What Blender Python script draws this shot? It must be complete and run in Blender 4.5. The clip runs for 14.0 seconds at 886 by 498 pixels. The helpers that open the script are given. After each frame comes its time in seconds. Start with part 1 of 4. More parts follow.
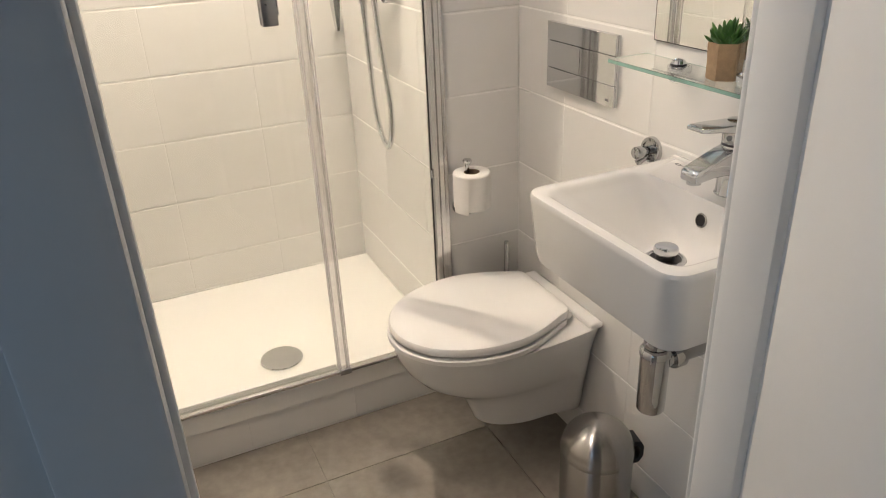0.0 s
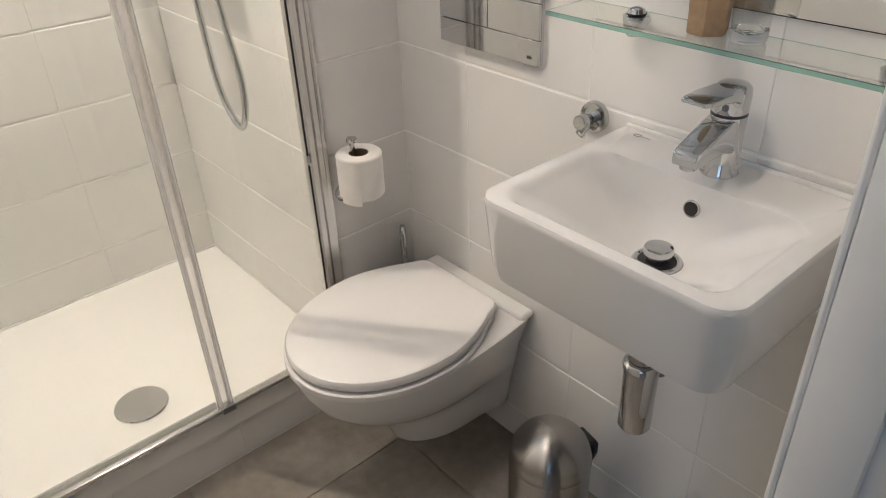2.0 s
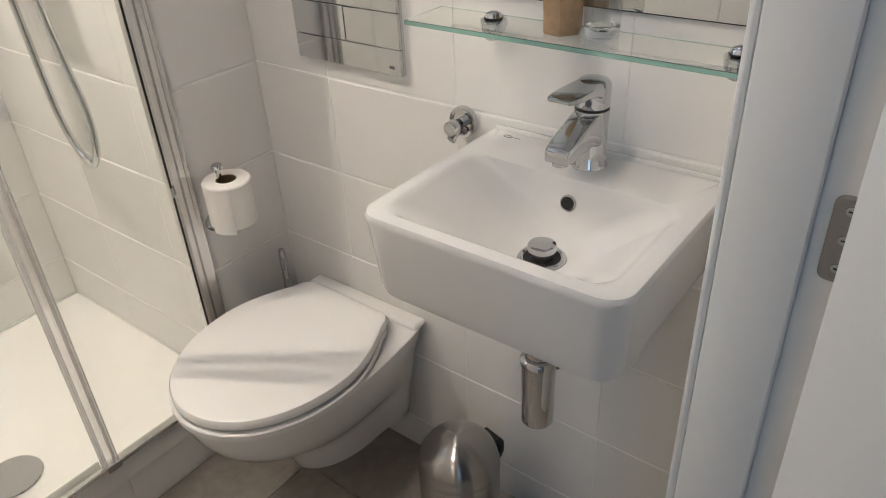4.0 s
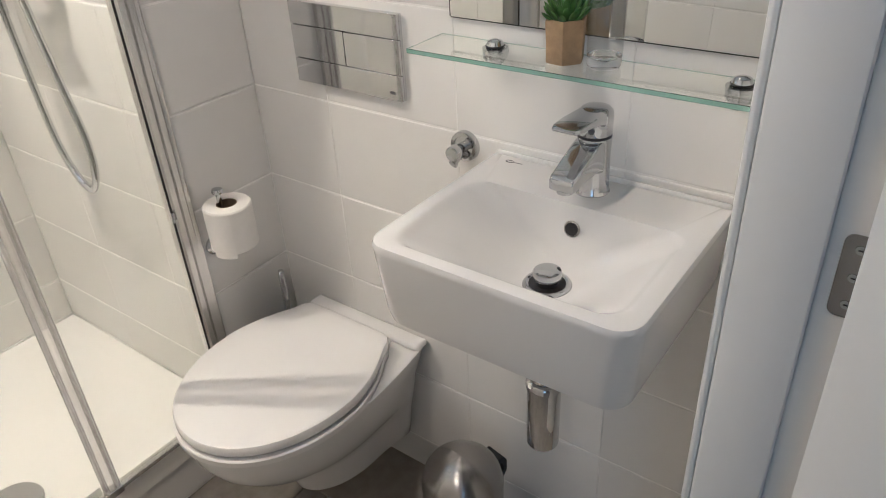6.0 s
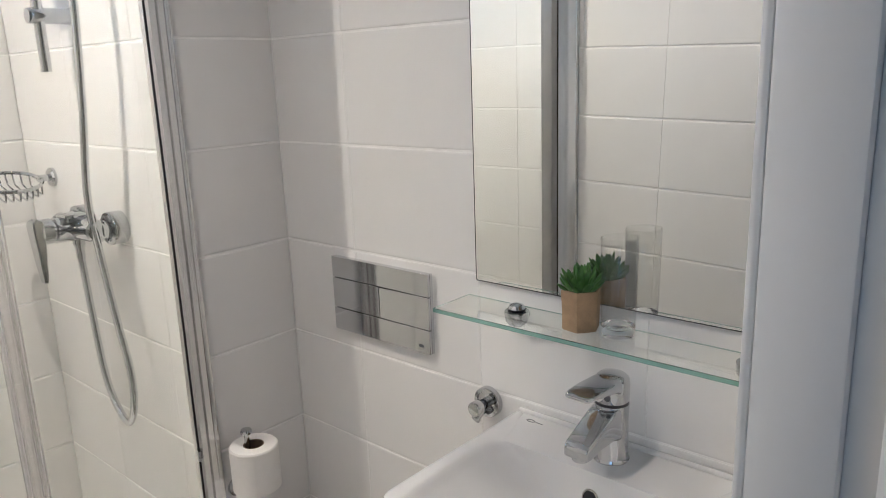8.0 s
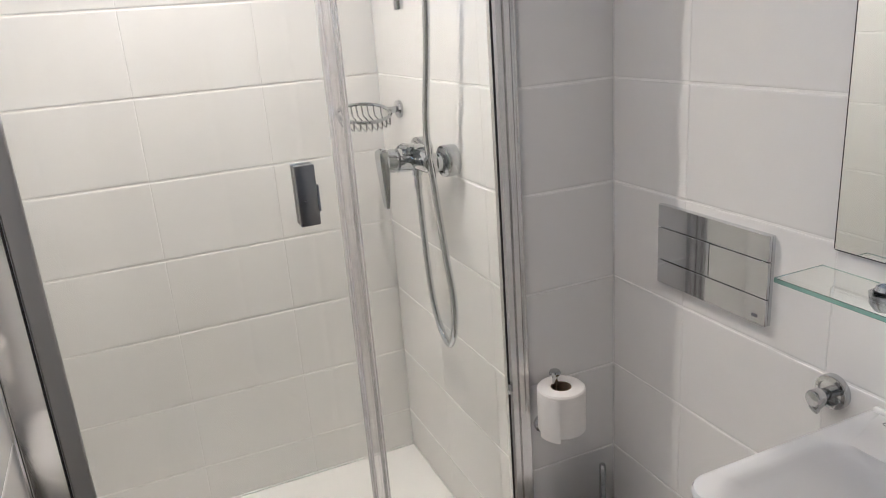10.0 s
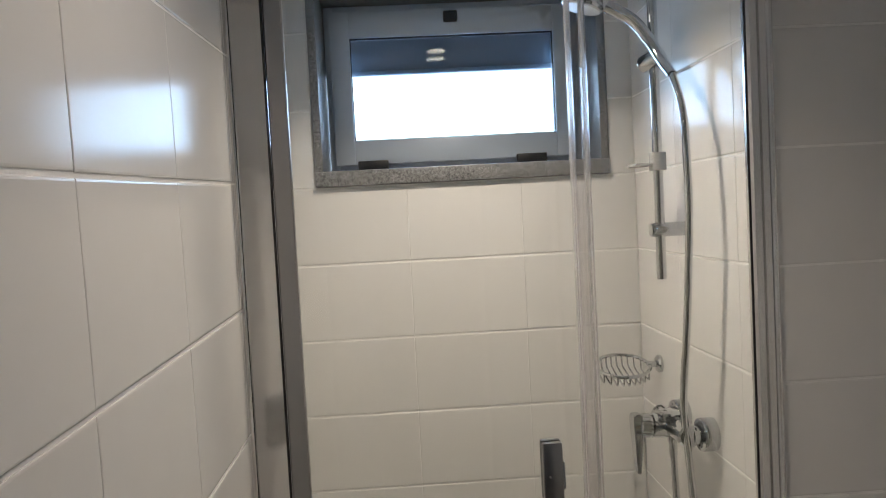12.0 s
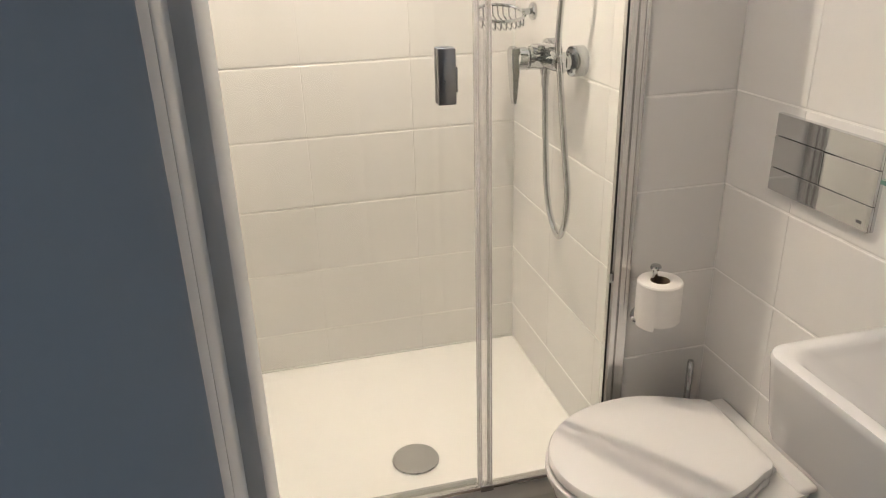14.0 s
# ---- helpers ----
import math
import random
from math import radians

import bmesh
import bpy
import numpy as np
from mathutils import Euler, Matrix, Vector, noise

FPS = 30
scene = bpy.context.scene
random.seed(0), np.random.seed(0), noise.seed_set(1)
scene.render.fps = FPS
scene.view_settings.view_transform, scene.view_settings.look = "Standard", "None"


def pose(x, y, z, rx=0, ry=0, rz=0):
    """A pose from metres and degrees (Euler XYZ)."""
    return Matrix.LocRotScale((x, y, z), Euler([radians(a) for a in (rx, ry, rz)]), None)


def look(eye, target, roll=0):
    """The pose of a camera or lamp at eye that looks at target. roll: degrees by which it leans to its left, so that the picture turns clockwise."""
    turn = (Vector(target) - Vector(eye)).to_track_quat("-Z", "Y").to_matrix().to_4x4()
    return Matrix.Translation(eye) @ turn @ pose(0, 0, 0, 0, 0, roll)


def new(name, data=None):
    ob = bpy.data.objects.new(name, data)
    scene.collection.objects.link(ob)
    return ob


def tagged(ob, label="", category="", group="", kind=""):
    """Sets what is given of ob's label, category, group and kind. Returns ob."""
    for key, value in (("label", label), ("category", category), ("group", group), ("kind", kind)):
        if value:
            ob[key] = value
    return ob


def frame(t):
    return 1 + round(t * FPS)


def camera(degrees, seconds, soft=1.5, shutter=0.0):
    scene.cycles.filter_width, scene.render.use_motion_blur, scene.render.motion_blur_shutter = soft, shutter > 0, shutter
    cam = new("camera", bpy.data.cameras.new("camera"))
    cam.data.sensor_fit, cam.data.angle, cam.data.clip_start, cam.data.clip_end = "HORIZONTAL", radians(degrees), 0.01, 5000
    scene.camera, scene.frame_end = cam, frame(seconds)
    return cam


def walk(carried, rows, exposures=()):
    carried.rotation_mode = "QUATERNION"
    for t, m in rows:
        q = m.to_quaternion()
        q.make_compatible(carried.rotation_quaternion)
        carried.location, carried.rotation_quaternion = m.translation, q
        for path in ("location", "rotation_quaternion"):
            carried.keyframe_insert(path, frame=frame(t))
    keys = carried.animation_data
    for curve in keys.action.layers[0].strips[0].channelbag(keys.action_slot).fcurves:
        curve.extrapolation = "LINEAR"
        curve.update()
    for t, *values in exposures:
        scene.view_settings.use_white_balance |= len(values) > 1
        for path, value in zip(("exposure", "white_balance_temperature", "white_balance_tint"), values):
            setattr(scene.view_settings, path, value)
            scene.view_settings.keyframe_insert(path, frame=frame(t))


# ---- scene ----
cam = camera(62.3, 14.0, soft=1.0)
PATH = [
    (0, (0.245, 0.282, 1.347), (0.978, 1.925, 0.474), -2.6),
    (0.5, (0.233, 0.393, 1.319), (1.101, 1.876, 0.295), -2.4),
    (1, (0.257, 0.529, 1.318), (1.21, 1.946, 0.277), -2.9),
    (1.5, (0.292, 0.635, 1.339), (1.254, 2.026, 0.272), -3.3),
    (2, (0.268, 0.671, 1.339), (1.355, 1.971, 0.276), -2.4),
    (2.5, (0.272, 0.684, 1.349), (1.57, 1.837, 0.355), -2.4),
    (3, (0.279, 0.691, 1.348), (1.618, 1.799, 0.358), -3.1),
    (3.5, (0.284, 0.695, 1.347), (1.606, 1.773, 0.303), -3.3),
    (3.7, (0.281, 0.693, 1.339), (1.6, 1.764, 0.285), -3.2),
    (5.8, (0.262, 0.712, 1.37), (1.595, 1.747, 0.297), -3.7),
    (6, (0.27, 0.717, 1.372), (1.614, 1.761, 0.322), -3.4),
    (6.5, (0.313, 0.71, 1.403), (1.729, 1.884, 0.618), -3.5),
    (6.8, (0.31, 0.686, 1.414), (1.776, 1.95, 0.911), -3.2),
    (7, (0.304, 0.669, 1.426), (1.783, 1.963, 1.054), -3.1),
    (7.2, (0.29, 0.666, 1.444), (1.785, 1.956, 1.124), -3.2),
    (9.3, (0.308, 0.711, 1.355), (1.507, 2.074, 0.514), -4.6),
    (9.5, (0.315, 0.722, 1.37), (1.393, 2.228, 0.617), -4.7),
    (10, (0.334, 0.726, 1.429), (1.068, 2.485, 0.82), -4.3),
    (10.2, (0.34, 0.728, 1.452), (0.943, 2.558, 0.919), -3.8),
    (10.5, (0.355, 0.719, 1.492), (0.728, 2.649, 1.127), -3.5),
    (11, (0.374, 0.706, 1.532), (0.512, 2.687, 1.292), -3.1),
    (11.5, (0.379, 0.707, 1.578), (0.468, 2.695, 1.376), -3.0),
    (12, (0.372, 0.688, 1.61), (0.457, 2.684, 1.515), -3.0),
    (12.2, (0.364, 0.686, 1.59), (0.454, 2.683, 1.534), -2.9),
    (12.5, (0.372, 0.697, 1.54), (0.464, 2.69, 1.392), -2.9),
    (13, (0.374, 0.685, 1.474), (0.473, 2.641, 1.067), -3.0),
    (13.4, (0.309, 0.646, 1.429), (0.471, 2.565, 0.888), -2.6),
    (13.5, (0.32, 0.633, 1.422), (0.478, 2.538, 0.833), -2.2),
    (13.7, (0.289, 0.618, 1.407), (0.549, 2.481, 0.728), -2.0),
    (14, (0.252, 0.587, 1.392), (0.688, 2.377, 0.613), -1.7),
]
walk(cam, [(t, look(e, a, r)) for t, e, a, r in PATH],
     [(0.0, 0.0, 6450, 12), (1.5, -0.2, 6100, 12), (3.7, -0.23, 5950, 11), (6.3, -0.16, 5800, 11), (7.2, -0.42, 5600, 11), (9.5, -0.38, 5650, 12),
      (10.5, -0.66, 5400, 13), (11.2, -1.1, 5800, 12), (12.1, -1.34, 6150, 11), (12.5, -1.3, 6650, 11), (13.0, -0.82, 7200, 10), (13.5, -0.62, 7000, 11), (14.0, -0.24, 6300, 12)])

# ---- world and lights ----
world = bpy.data.worlds.new("sky")
scene.world = world
world.use_nodes = True
wn = world.node_tree.nodes
sky = wn.new("ShaderNodeTexSky")
sky.sky_type = 'NISHITA'
sky.sun_disc = False
sky.sun_elevation = radians(35)
sky.sun_rotation = radians(140)
wn["Background"].inputs[1].default_value = 0.12
world.node_tree.links.new(sky.outputs[0], wn["Background"].inputs[0])


def area(name, m, sx, sy, watts, colour, shape='RECTANGLE', spread=180):
    d = bpy.data.lights.new(name, 'AREA')
    d.shape = shape
    d.size, d.size_y = sx, sy
    d.energy = watts
    d.color = colour
    d.spread = radians(spread)
    o = new(name, d)
    o.matrix_world = m
    return o


CEIL = 2.27
LAMPS = ((0.500, 2.185), (0.44, 1.37))    # over the shower, over the room
LAMP_Z = 2.212                            # underside of the lamps
for (lx, ly), watts in zip(LAMPS, (12.5, 4.6)):
    area("ceiling_lamp_light", pose(lx, ly, LAMP_Z - 0.003), 0.014, 0.014, watts, (1.0, 0.83, 0.66), 'DISK', 126)
area("window_daylight", look((0.515, 3.02, 1.93), (0.515, 1.0, 1.90)), 0.72, 0.46, 11.0, (0.36, 0.63, 1.0))
# unseen corridor daylight, assumed from the west to light casings and door leaf
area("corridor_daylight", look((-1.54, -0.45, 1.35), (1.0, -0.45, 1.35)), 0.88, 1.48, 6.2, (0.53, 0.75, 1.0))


# ---- materials ----
def shader(name, colour, rough=0.5, metal=0.0, **more):
    m = bpy.data.materials.new(name)
    m.use_nodes = True
    b = m.node_tree.nodes["Principled BSDF"]
    b.inputs["Base Color"].default_value = (*colour, 1)
    b.inputs["Roughness"].default_value = rough
    b.inputs["Metallic"].default_value = metal
    for k, v in more.items():
        b.inputs[k.replace("_", " ")].default_value = v
    return m, b


def textured(name, colour, rough, metal=0.0, scale=8.0, spread=0.06, fine=90.0, bump=0.1, depth=0.001,
             stretch=(1, 1, 1), rough_spread=0.08, per_piece=0.0, space="Object", **more):
    """Two scales of noise in colour, roughness and relief."""
    m, b = shader(name, colour, rough, metal, **more)
    n, l = m.node_tree.nodes, m.node_tree.links
    co = n.new("ShaderNodeTexCoord")
    mp = n.new("ShaderNodeMapping")
    mp.inputs["Scale"].default_value = stretch
    l.new(co.outputs[space], mp.inputs[0])
    big, small = n.new("ShaderNodeTexNoise"), n.new("ShaderNodeTexNoise")
    big.inputs["Scale"].default_value, small.inputs["Scale"].default_value = scale, fine
    big.inputs["Detail"].default_value = 5
    small.inputs["Detail"].default_value = 3
    l.new(mp.outputs[0], big.inputs[0])
    l.new(mp.outputs[0], small.inputs[0])
    mix = n.new("ShaderNodeMix")
    mix.data_type = 'FLOAT'
    mix.inputs[0].default_value = 0.35
    l.new(big.outputs[0], mix.inputs[2])
    l.new(small.outputs[0], mix.inputs[3])
    ramp = n.new("ShaderNodeValToRGB")
    ramp.color_ramp.elements[0].position, ramp.color_ramp.elements[1].position = 0.3, 0.7
    ramp.color_ramp.elements[0].color = (*[c * (1 - spread) for c in colour], 1)
    ramp.color_ramp.elements[1].color = (*[min(1, c * (1 + spread)) for c in colour], 1)
    l.new(mix.outputs[0], ramp.inputs[0])
    out = ramp.outputs[0]
    if per_piece:
        info = n.new("ShaderNodeObjectInfo")
        mr = n.new("ShaderNodeMapRange")
        mr.inputs[3].default_value, mr.inputs[4].default_value = 1 - per_piece, 1 + per_piece
        l.new(info.outputs["Random"], mr.inputs[0])
        hsv = n.new("ShaderNodeHueSaturation")
        l.new(mr.outputs[0], hsv.inputs["Value"])
        l.new(out, hsv.inputs["Color"])
        out = hsv.outputs[0]
    l.new(out, b.inputs["Base Color"])
    rr = n.new("ShaderNodeMapRange")
    rr.inputs[3].default_value, rr.inputs[4].default_value = max(0.01, rough - rough_spread), rough + rough_spread
    l.new(mix.outputs[0], rr.inputs[0])
    l.new(rr.outputs[0], b.inputs["Roughness"])
    bp = n.new("ShaderNodeBump")
    bp.inputs["Strength"].default_value = bump
    bp.inputs["Distance"].default_value = depth
    l.new(mix.outputs[0], bp.inputs["Height"])
    l.new(bp.outputs[0], b.inputs["Normal"])
    return m


M_TILE = textured("glazed_white_tile", (0.80, 0.79, 0.775), 0.15, scale=4, fine=16, spread=0.012, bump=0.22, depth=0.0012,
                  rough_spread=0.04, per_piece=0.015)
M_GROUT = textured("white_grout", (0.90, 0.89, 0.875), 0.8, scale=30, fine=300, spread=0.08, bump=0.3)
M_PLASTER = textured("white_paint", (0.80, 0.795, 0.78), 0.7, scale=4, fine=220, spread=0.02, bump=0.15)
# corridor grey picked to put a dim hallway into the chrome reflections
M_HALL = textured("dim_corridor_grey", (0.30, 0.29, 0.28), 0.7, scale=4, fine=220, spread=0.04, bump=0.15)
M_LACQ = textured("white_lacquer", (0.78, 0.78, 0.775), 0.32, scale=6, fine=60, spread=0.012, bump=0.06)
M_CERAMIC = textured("sanitary_ceramic", (0.73, 0.722, 0.712), 0.05, scale=4, fine=12, spread=0.008, bump=0.04, rough_spread=0.02)
M_SEAT = textured("seat_duroplast", (0.80, 0.79, 0.785), 0.16, scale=6, fine=40, spread=0.01, bump=0.03, rough_spread=0.05)
M_ACRYL = textured("tray_acrylic", (0.84, 0.83, 0.81), 0.2, scale=7, fine=80, spread=0.015, bump=0.04)
M_CHROME = textured("chrome", (0.58, 0.59, 0.60), 0.06, 1.0, scale=10, fine=70, spread=0.02, bump=0.015, rough_spread=0.03)
M_PLATE = textured("polished_plate", (0.70, 0.71, 0.72), 0.05, 1.0, scale=8, fine=50, spread=0.01, bump=0.004, rough_spread=0.02)
M_ALU = textured("polished_aluminium", (0.74, 0.73, 0.72), 0.26, 1.0, scale=6, fine=60, spread=0.02, bump=0.004, rough_spread=0.03)
M_POLISH = textured("mirror_polished_aluminium", (0.88, 0.87, 0.85), 0.09, 1.0, scale=6, fine=60, spread=0.01, bump=0.0, rough_spread=0.02)
# pale blue puts the daylight glare on the sash into its colour
M_WINALU = textured("glare_blue_aluminium", (0.66, 0.74, 0.85), 0.42, 0.1, scale=12, fine=240, spread=0.04, bump=0.06)
M_STEEL = textured("brushed_steel", (0.40, 0.385, 0.37), 0.25, 1.0, scale=14, fine=180, stretch=(1, 1, 0.03), spread=0.02, bump=0.0008, rough_spread=0.012,
                   Anisotropic=1.0, Anisotropic_Rotation=0.25)
_n = M_STEEL.node_tree.nodes
_t = _n.new("ShaderNodeTangent")
_t.direction_type, _t.axis = 'RADIAL', 'Z'
M_STEEL.node_tree.links.new(_t.outputs[0], _n["Principled BSDF"].inputs["Tangent"])
M_DARKMET = textured("grey_handle_metal", (0.33, 0.33, 0.335), 0.3, 1.0, scale=10, fine=90, spread=0.04, bump=0.03)
M_BLACK = textured("black_plastic_and_recess", (0.018, 0.018, 0.02), 0.4, scale=20, fine=200, spread=0.2, bump=0.1)
M_RUBBER, _ = shader("dark_gasket_and_gap", (0.012, 0.012, 0.013), 0.6)
M_FLOOR = textured("grey_stone_tile", (0.295, 0.266, 0.233), 0.42, scale=5.5, fine=38, spread=0.28, bump=0.12, depth=0.0008,
                   rough_spread=0.1, per_piece=0.03)
M_FGROUT = textured("grey_grout", (0.29, 0.262, 0.23), 0.9, scale=30, fine=300, spread=0.1, bump=0.3)
M_PAPER = textured("tissue_paper", (0.83, 0.81, 0.78), 0.95, scale=40, fine=400, spread=0.03, bump=0.5, depth=0.0006)
M_CARD = textured("brown_card", (0.20, 0.14, 0.09), 0.9, scale=40, fine=300, spread=0.1)
M_JUTE = textured("jute_wrap", (0.40, 0.27, 0.155), 0.9, scale=60, fine=700, spread=0.22, bump=0.7, depth=0.0012)
M_SOIL = textured("soil", (0.03, 0.022, 0.015), 0.95, scale=90, fine=400, spread=0.3, bump=0.8, depth=0.002)
M_LEAF = textured("succulent_leaf", (0.06, 0.165, 0.033), 0.45, scale=40, fine=200, spread=0.35, bump=0.1, per_piece=0.12)
M_GRANITE = textured("grey_granite", (0.20, 0.20, 0.205), 0.35, scale=170, fine=520, spread=0.85, bump=0.05)
M_SHUTTER = textured("shutter_slat", (0.50, 0.57, 0.66), 0.5, scale=12, fine=120, spread=0.04)


def pane_glass(name, tint, gloss=0.04):
    """A clear sheet: straight through, with gloss rising at a slant."""
    m = bpy.data.materials.new(name)
    m.use_nodes = True
    n, l = m.node_tree.nodes, m.node_tree.links
    n.remove(n["Principled BSDF"])
    lw = n.new("ShaderNodeLayerWeight")
    lw.inputs[0].default_value = 0.5
    pw = n.new("ShaderNodeMath")
    pw.operation, pw.inputs[1].default_value = 'POWER', 7.0
    ma = n.new("ShaderNodeMath")
    ma.operation, ma.inputs[1].default_value, ma.inputs[2].default_value = 'MULTIPLY_ADD', 1 - gloss, gloss
    tr_, gl, mx = n.new("ShaderNodeBsdfTransparent"), n.new("ShaderNodeBsdfGlossy"), n.new("ShaderNodeMixShader")
    tr_.inputs[0].default_value = (*tint, 1)
    gl.inputs["Roughness"].default_value = 0.015
    l.new(lw.outputs["Facing"], pw.inputs[0])
    l.new(pw.outputs[0], ma.inputs[0])
    l.new(ma.outputs[0], mx.inputs[0])
    l.new(tr_.outputs[0], mx.inputs[1])
    l.new(gl.outputs[0], mx.inputs[2])
    l.new(mx.outputs[0], n["Material Output"].inputs[0])
    return m


M_PANE = pane_glass("shower_glass", (0.978, 0.988, 0.965), 0.026)
M_WPANE = pane_glass("window_pane", (0.97, 0.985, 1.0))
M_THINGLASS = pane_glass("thin_drinking_glass", (0.985, 0.99, 0.987), 0.045)
M_SEALGLASS = pane_glass("clear_strip", (0.93, 0.93, 0.92), 0.12)
M_PVC, _ = shader("clear_pvc", (0.95, 0.94, 0.93), 0.22, Transmission_Weight=0.75, IOR=1.3)
M_SATIN = textured("satin_aluminium", (0.40, 0.395, 0.39), 0.36, 1.0, scale=8, fine=80, spread=0.02, bump=0.004, rough_spread=0.03)
M_SIL, _ = shader("clear_seal", (0.86, 0.86, 0.85), 0.25, 0.0, Transmission_Weight=0.55, IOR=1.4)
M_CRYSTAL, _ = shader("colourless_glass", (1.0, 1.0, 1.0), 0.0, 0.0, Transmission_Weight=1.0, IOR=1.45)
M_GLASS, _ = shader("clear_glass", (0.975, 0.99, 0.955), 0.0, 0.0, Transmission_Weight=1.0, IOR=1.45)
M_EDGE, _ = shader("green_glass_edge", (0.42, 0.70, 0.61), 0.10, 0.0, Transmission_Weight=0.6, IOR=1.45)
M_MIRROR, _ = shader("mirror_silver", (0.86, 0.875, 0.865), 0.005, 1.0)
M_MARK, _ = shader("grey_mark", (0.12, 0.12, 0.13), 0.5)
M_LAMPGLASS, _lb = shader("lamp_glass", (1, 0.95, 0.85), 0.3)
_lb.inputs["Emission Color"].default_value = (1.0, 0.85, 0.66, 1)
_lb.inputs["Emission Strength"].default_value = 22.0


# ---- mesh helpers ----
def finish(name, bm, material, parent=None, label="", smooth=True, mats=None):
    me = bpy.data.meshes.new(name)
    bmesh.ops.recalc_face_normals(bm, faces=bm.faces[:])
    bm.to_mesh(me)
    bm.free()
    for mm in (mats or [material]):
        me.materials.append(mm)
    if smooth:
        for p in me.polygons:
            p.use_smooth = True
        me.set_sharp_from_angle(angle=radians(38))
    ob = new(name, me)
    if parent:
        ob.parent = parent
        ob.matrix_parent_inverse = parent.matrix_world.inverted()
    if label:
        ob["label"] = label
    return ob


def part(name, bm, material, parent, label="", smooth=True, mats=None):
    return finish(name, bm, material, parent, label, smooth, mats)


def thing(name, label, category, group=""):
    return tagged(new(name), label, category, group)


def setting(name, bm, material, label, smooth=False, mats=None):
    return tagged(finish(name, bm, material, None, "", smooth, mats), label, kind="structure")


def add_box(bm, x0, x1, y0, y1, z0, z1, bevel=0.0, seg=2):
    r = bmesh.ops.create_cube(bm, size=1)
    bmesh.ops.scale(bm, vec=(x1 - x0, y1 - y0, z1 - z0), verts=r["verts"])
    bmesh.ops.translate(bm, vec=((x0 + x1) / 2, (y0 + y1) / 2, (z0 + z1) / 2), verts=r["verts"])
    if bevel:
        es = {e for v in r["verts"] for e in v.link_edges}
        bmesh.ops.bevel(bm, geom=list(es), offset=bevel, segments=seg, profile=0.5, affect='EDGES')
    return bm


def box(x0, x1, y0, y1, z0, z1, bevel=0.0, seg=2):
    return add_box(bmesh.new(), x0, x1, y0, y1, z0, z1, bevel, seg)


def loft(bm, rings, close_ends=True, wrap=False):
    vs = [[bm.verts.new(p) for p in r] for r in rings]
    n = len(vs[0])
    pairs = list(zip(vs, vs[1:])) + ([(vs[-1], vs[0])] if wrap else [])
    for a, b in pairs:
        for i in range(n):
            bm.faces.new((a[i], a[(i + 1) % n], b[(i + 1) % n], b[i]))
    if close_ends and not wrap:
        bm.faces.new(vs[0])
        bm.faces.new(list(reversed(vs[-1])))
    return bm


def lathe(profile, centre, axis=(0, 0, 1), n=32, bm=None, ends=True):
    """profile: (radius, height) pairs along the axis from the centre."""
    bm = bm or bmesh.new()
    q = Vector((0, 0, 1)).rotation_difference(Vector(axis).normalized())
    rings = []
    for r, h in profile:
        r = max(r, 0.0002)
        rings.append([Vector(centre) + q @ Vector((r * math.cos(2 * math.pi * i / n), r * math.sin(2 * math.pi * i / n), h))
                      for i in range(n)])
    return loft(bm, rings, ends)


def tube(points, radius, n=12, bm=None, steps=8, smooth_path=True):
    bm = bm or bmesh.new()
    P = [Vector(p) for p in points]
    pts = []
    if smooth_path and len(P) > 2:
        for i in range(len(P) - 1):
            a, b = P[i], P[i + 1]
            p, q = P[max(i - 1, 0)], P[min(i + 2, len(P) - 1)]
            for k in range(steps):
                t = k / steps
                pts.append(0.5 * ((2 * a) + (b - p) * t + (2 * p - 5 * a + 4 * b - q) * t * t + (3 * a - p - 3 * b + q) * t ** 3))
        pts.append(P[-1])
    else:
        pts = P
    rings = []
    side = None
    for i, p in enumerate(pts):
        d = (pts[min(i + 1, len(pts) - 1)] - pts[max(i - 1, 0)]).normalized()
        if side is None:
            side = d.orthogonal().normalized()
        side = (side - d * side.dot(d)).normalized()
        up = d.cross(side)
        rr = radius(i / max(1, len(pts) - 1)) if callable(radius) else radius
        rings.append([p + rr * (math.cos(2 * math.pi * k / n) * side + math.sin(2 * math.pi * k / n) * up) for k in range(n)])
    return loft(bm, rings)


def round_rect(x0, x1, y0, y1, z, r, seg=6):
    """A ring in the plane z with the four corner radii r."""
    rs = r if isinstance(r, (tuple, list)) else (r,) * 4
    out = []
    for (cx, cy, a0), q in zip(((x1, y1, 0), (x0, y1, 90), (x0, y0, 180), (x1, y0, 270)), rs):
        ox = cx - q if cx == x1 else cx + q
        oy = cy - q if cy == y1 else cy + q
        for k in range(seg + 1):
            a = radians(a0 + 90 * k / seg)
            out.append(Vector((ox + q * math.cos(a), oy + q * math.sin(a), z)))
    return out


# ---- rooms ----
XL, XR, XS = 0.10, 1.20, 0.972        # west wall, basin wall, shower side wall
XLS, YLS = 0.066, 1.936              # west wall inside the shower, where it steps back
YD0, YD1 = 0.73, 0.842                # door wall
YP, YB = 1.90, 2.612                  # pier front, shower back wall
FLOOR_B, FLOOR_T = -0.1, -0.004
W0, W1, S0, S1 = 0.132, 0.905, 1.735, 2.235   # window opening
T = 0.0015                           # tile thickness on the wall face

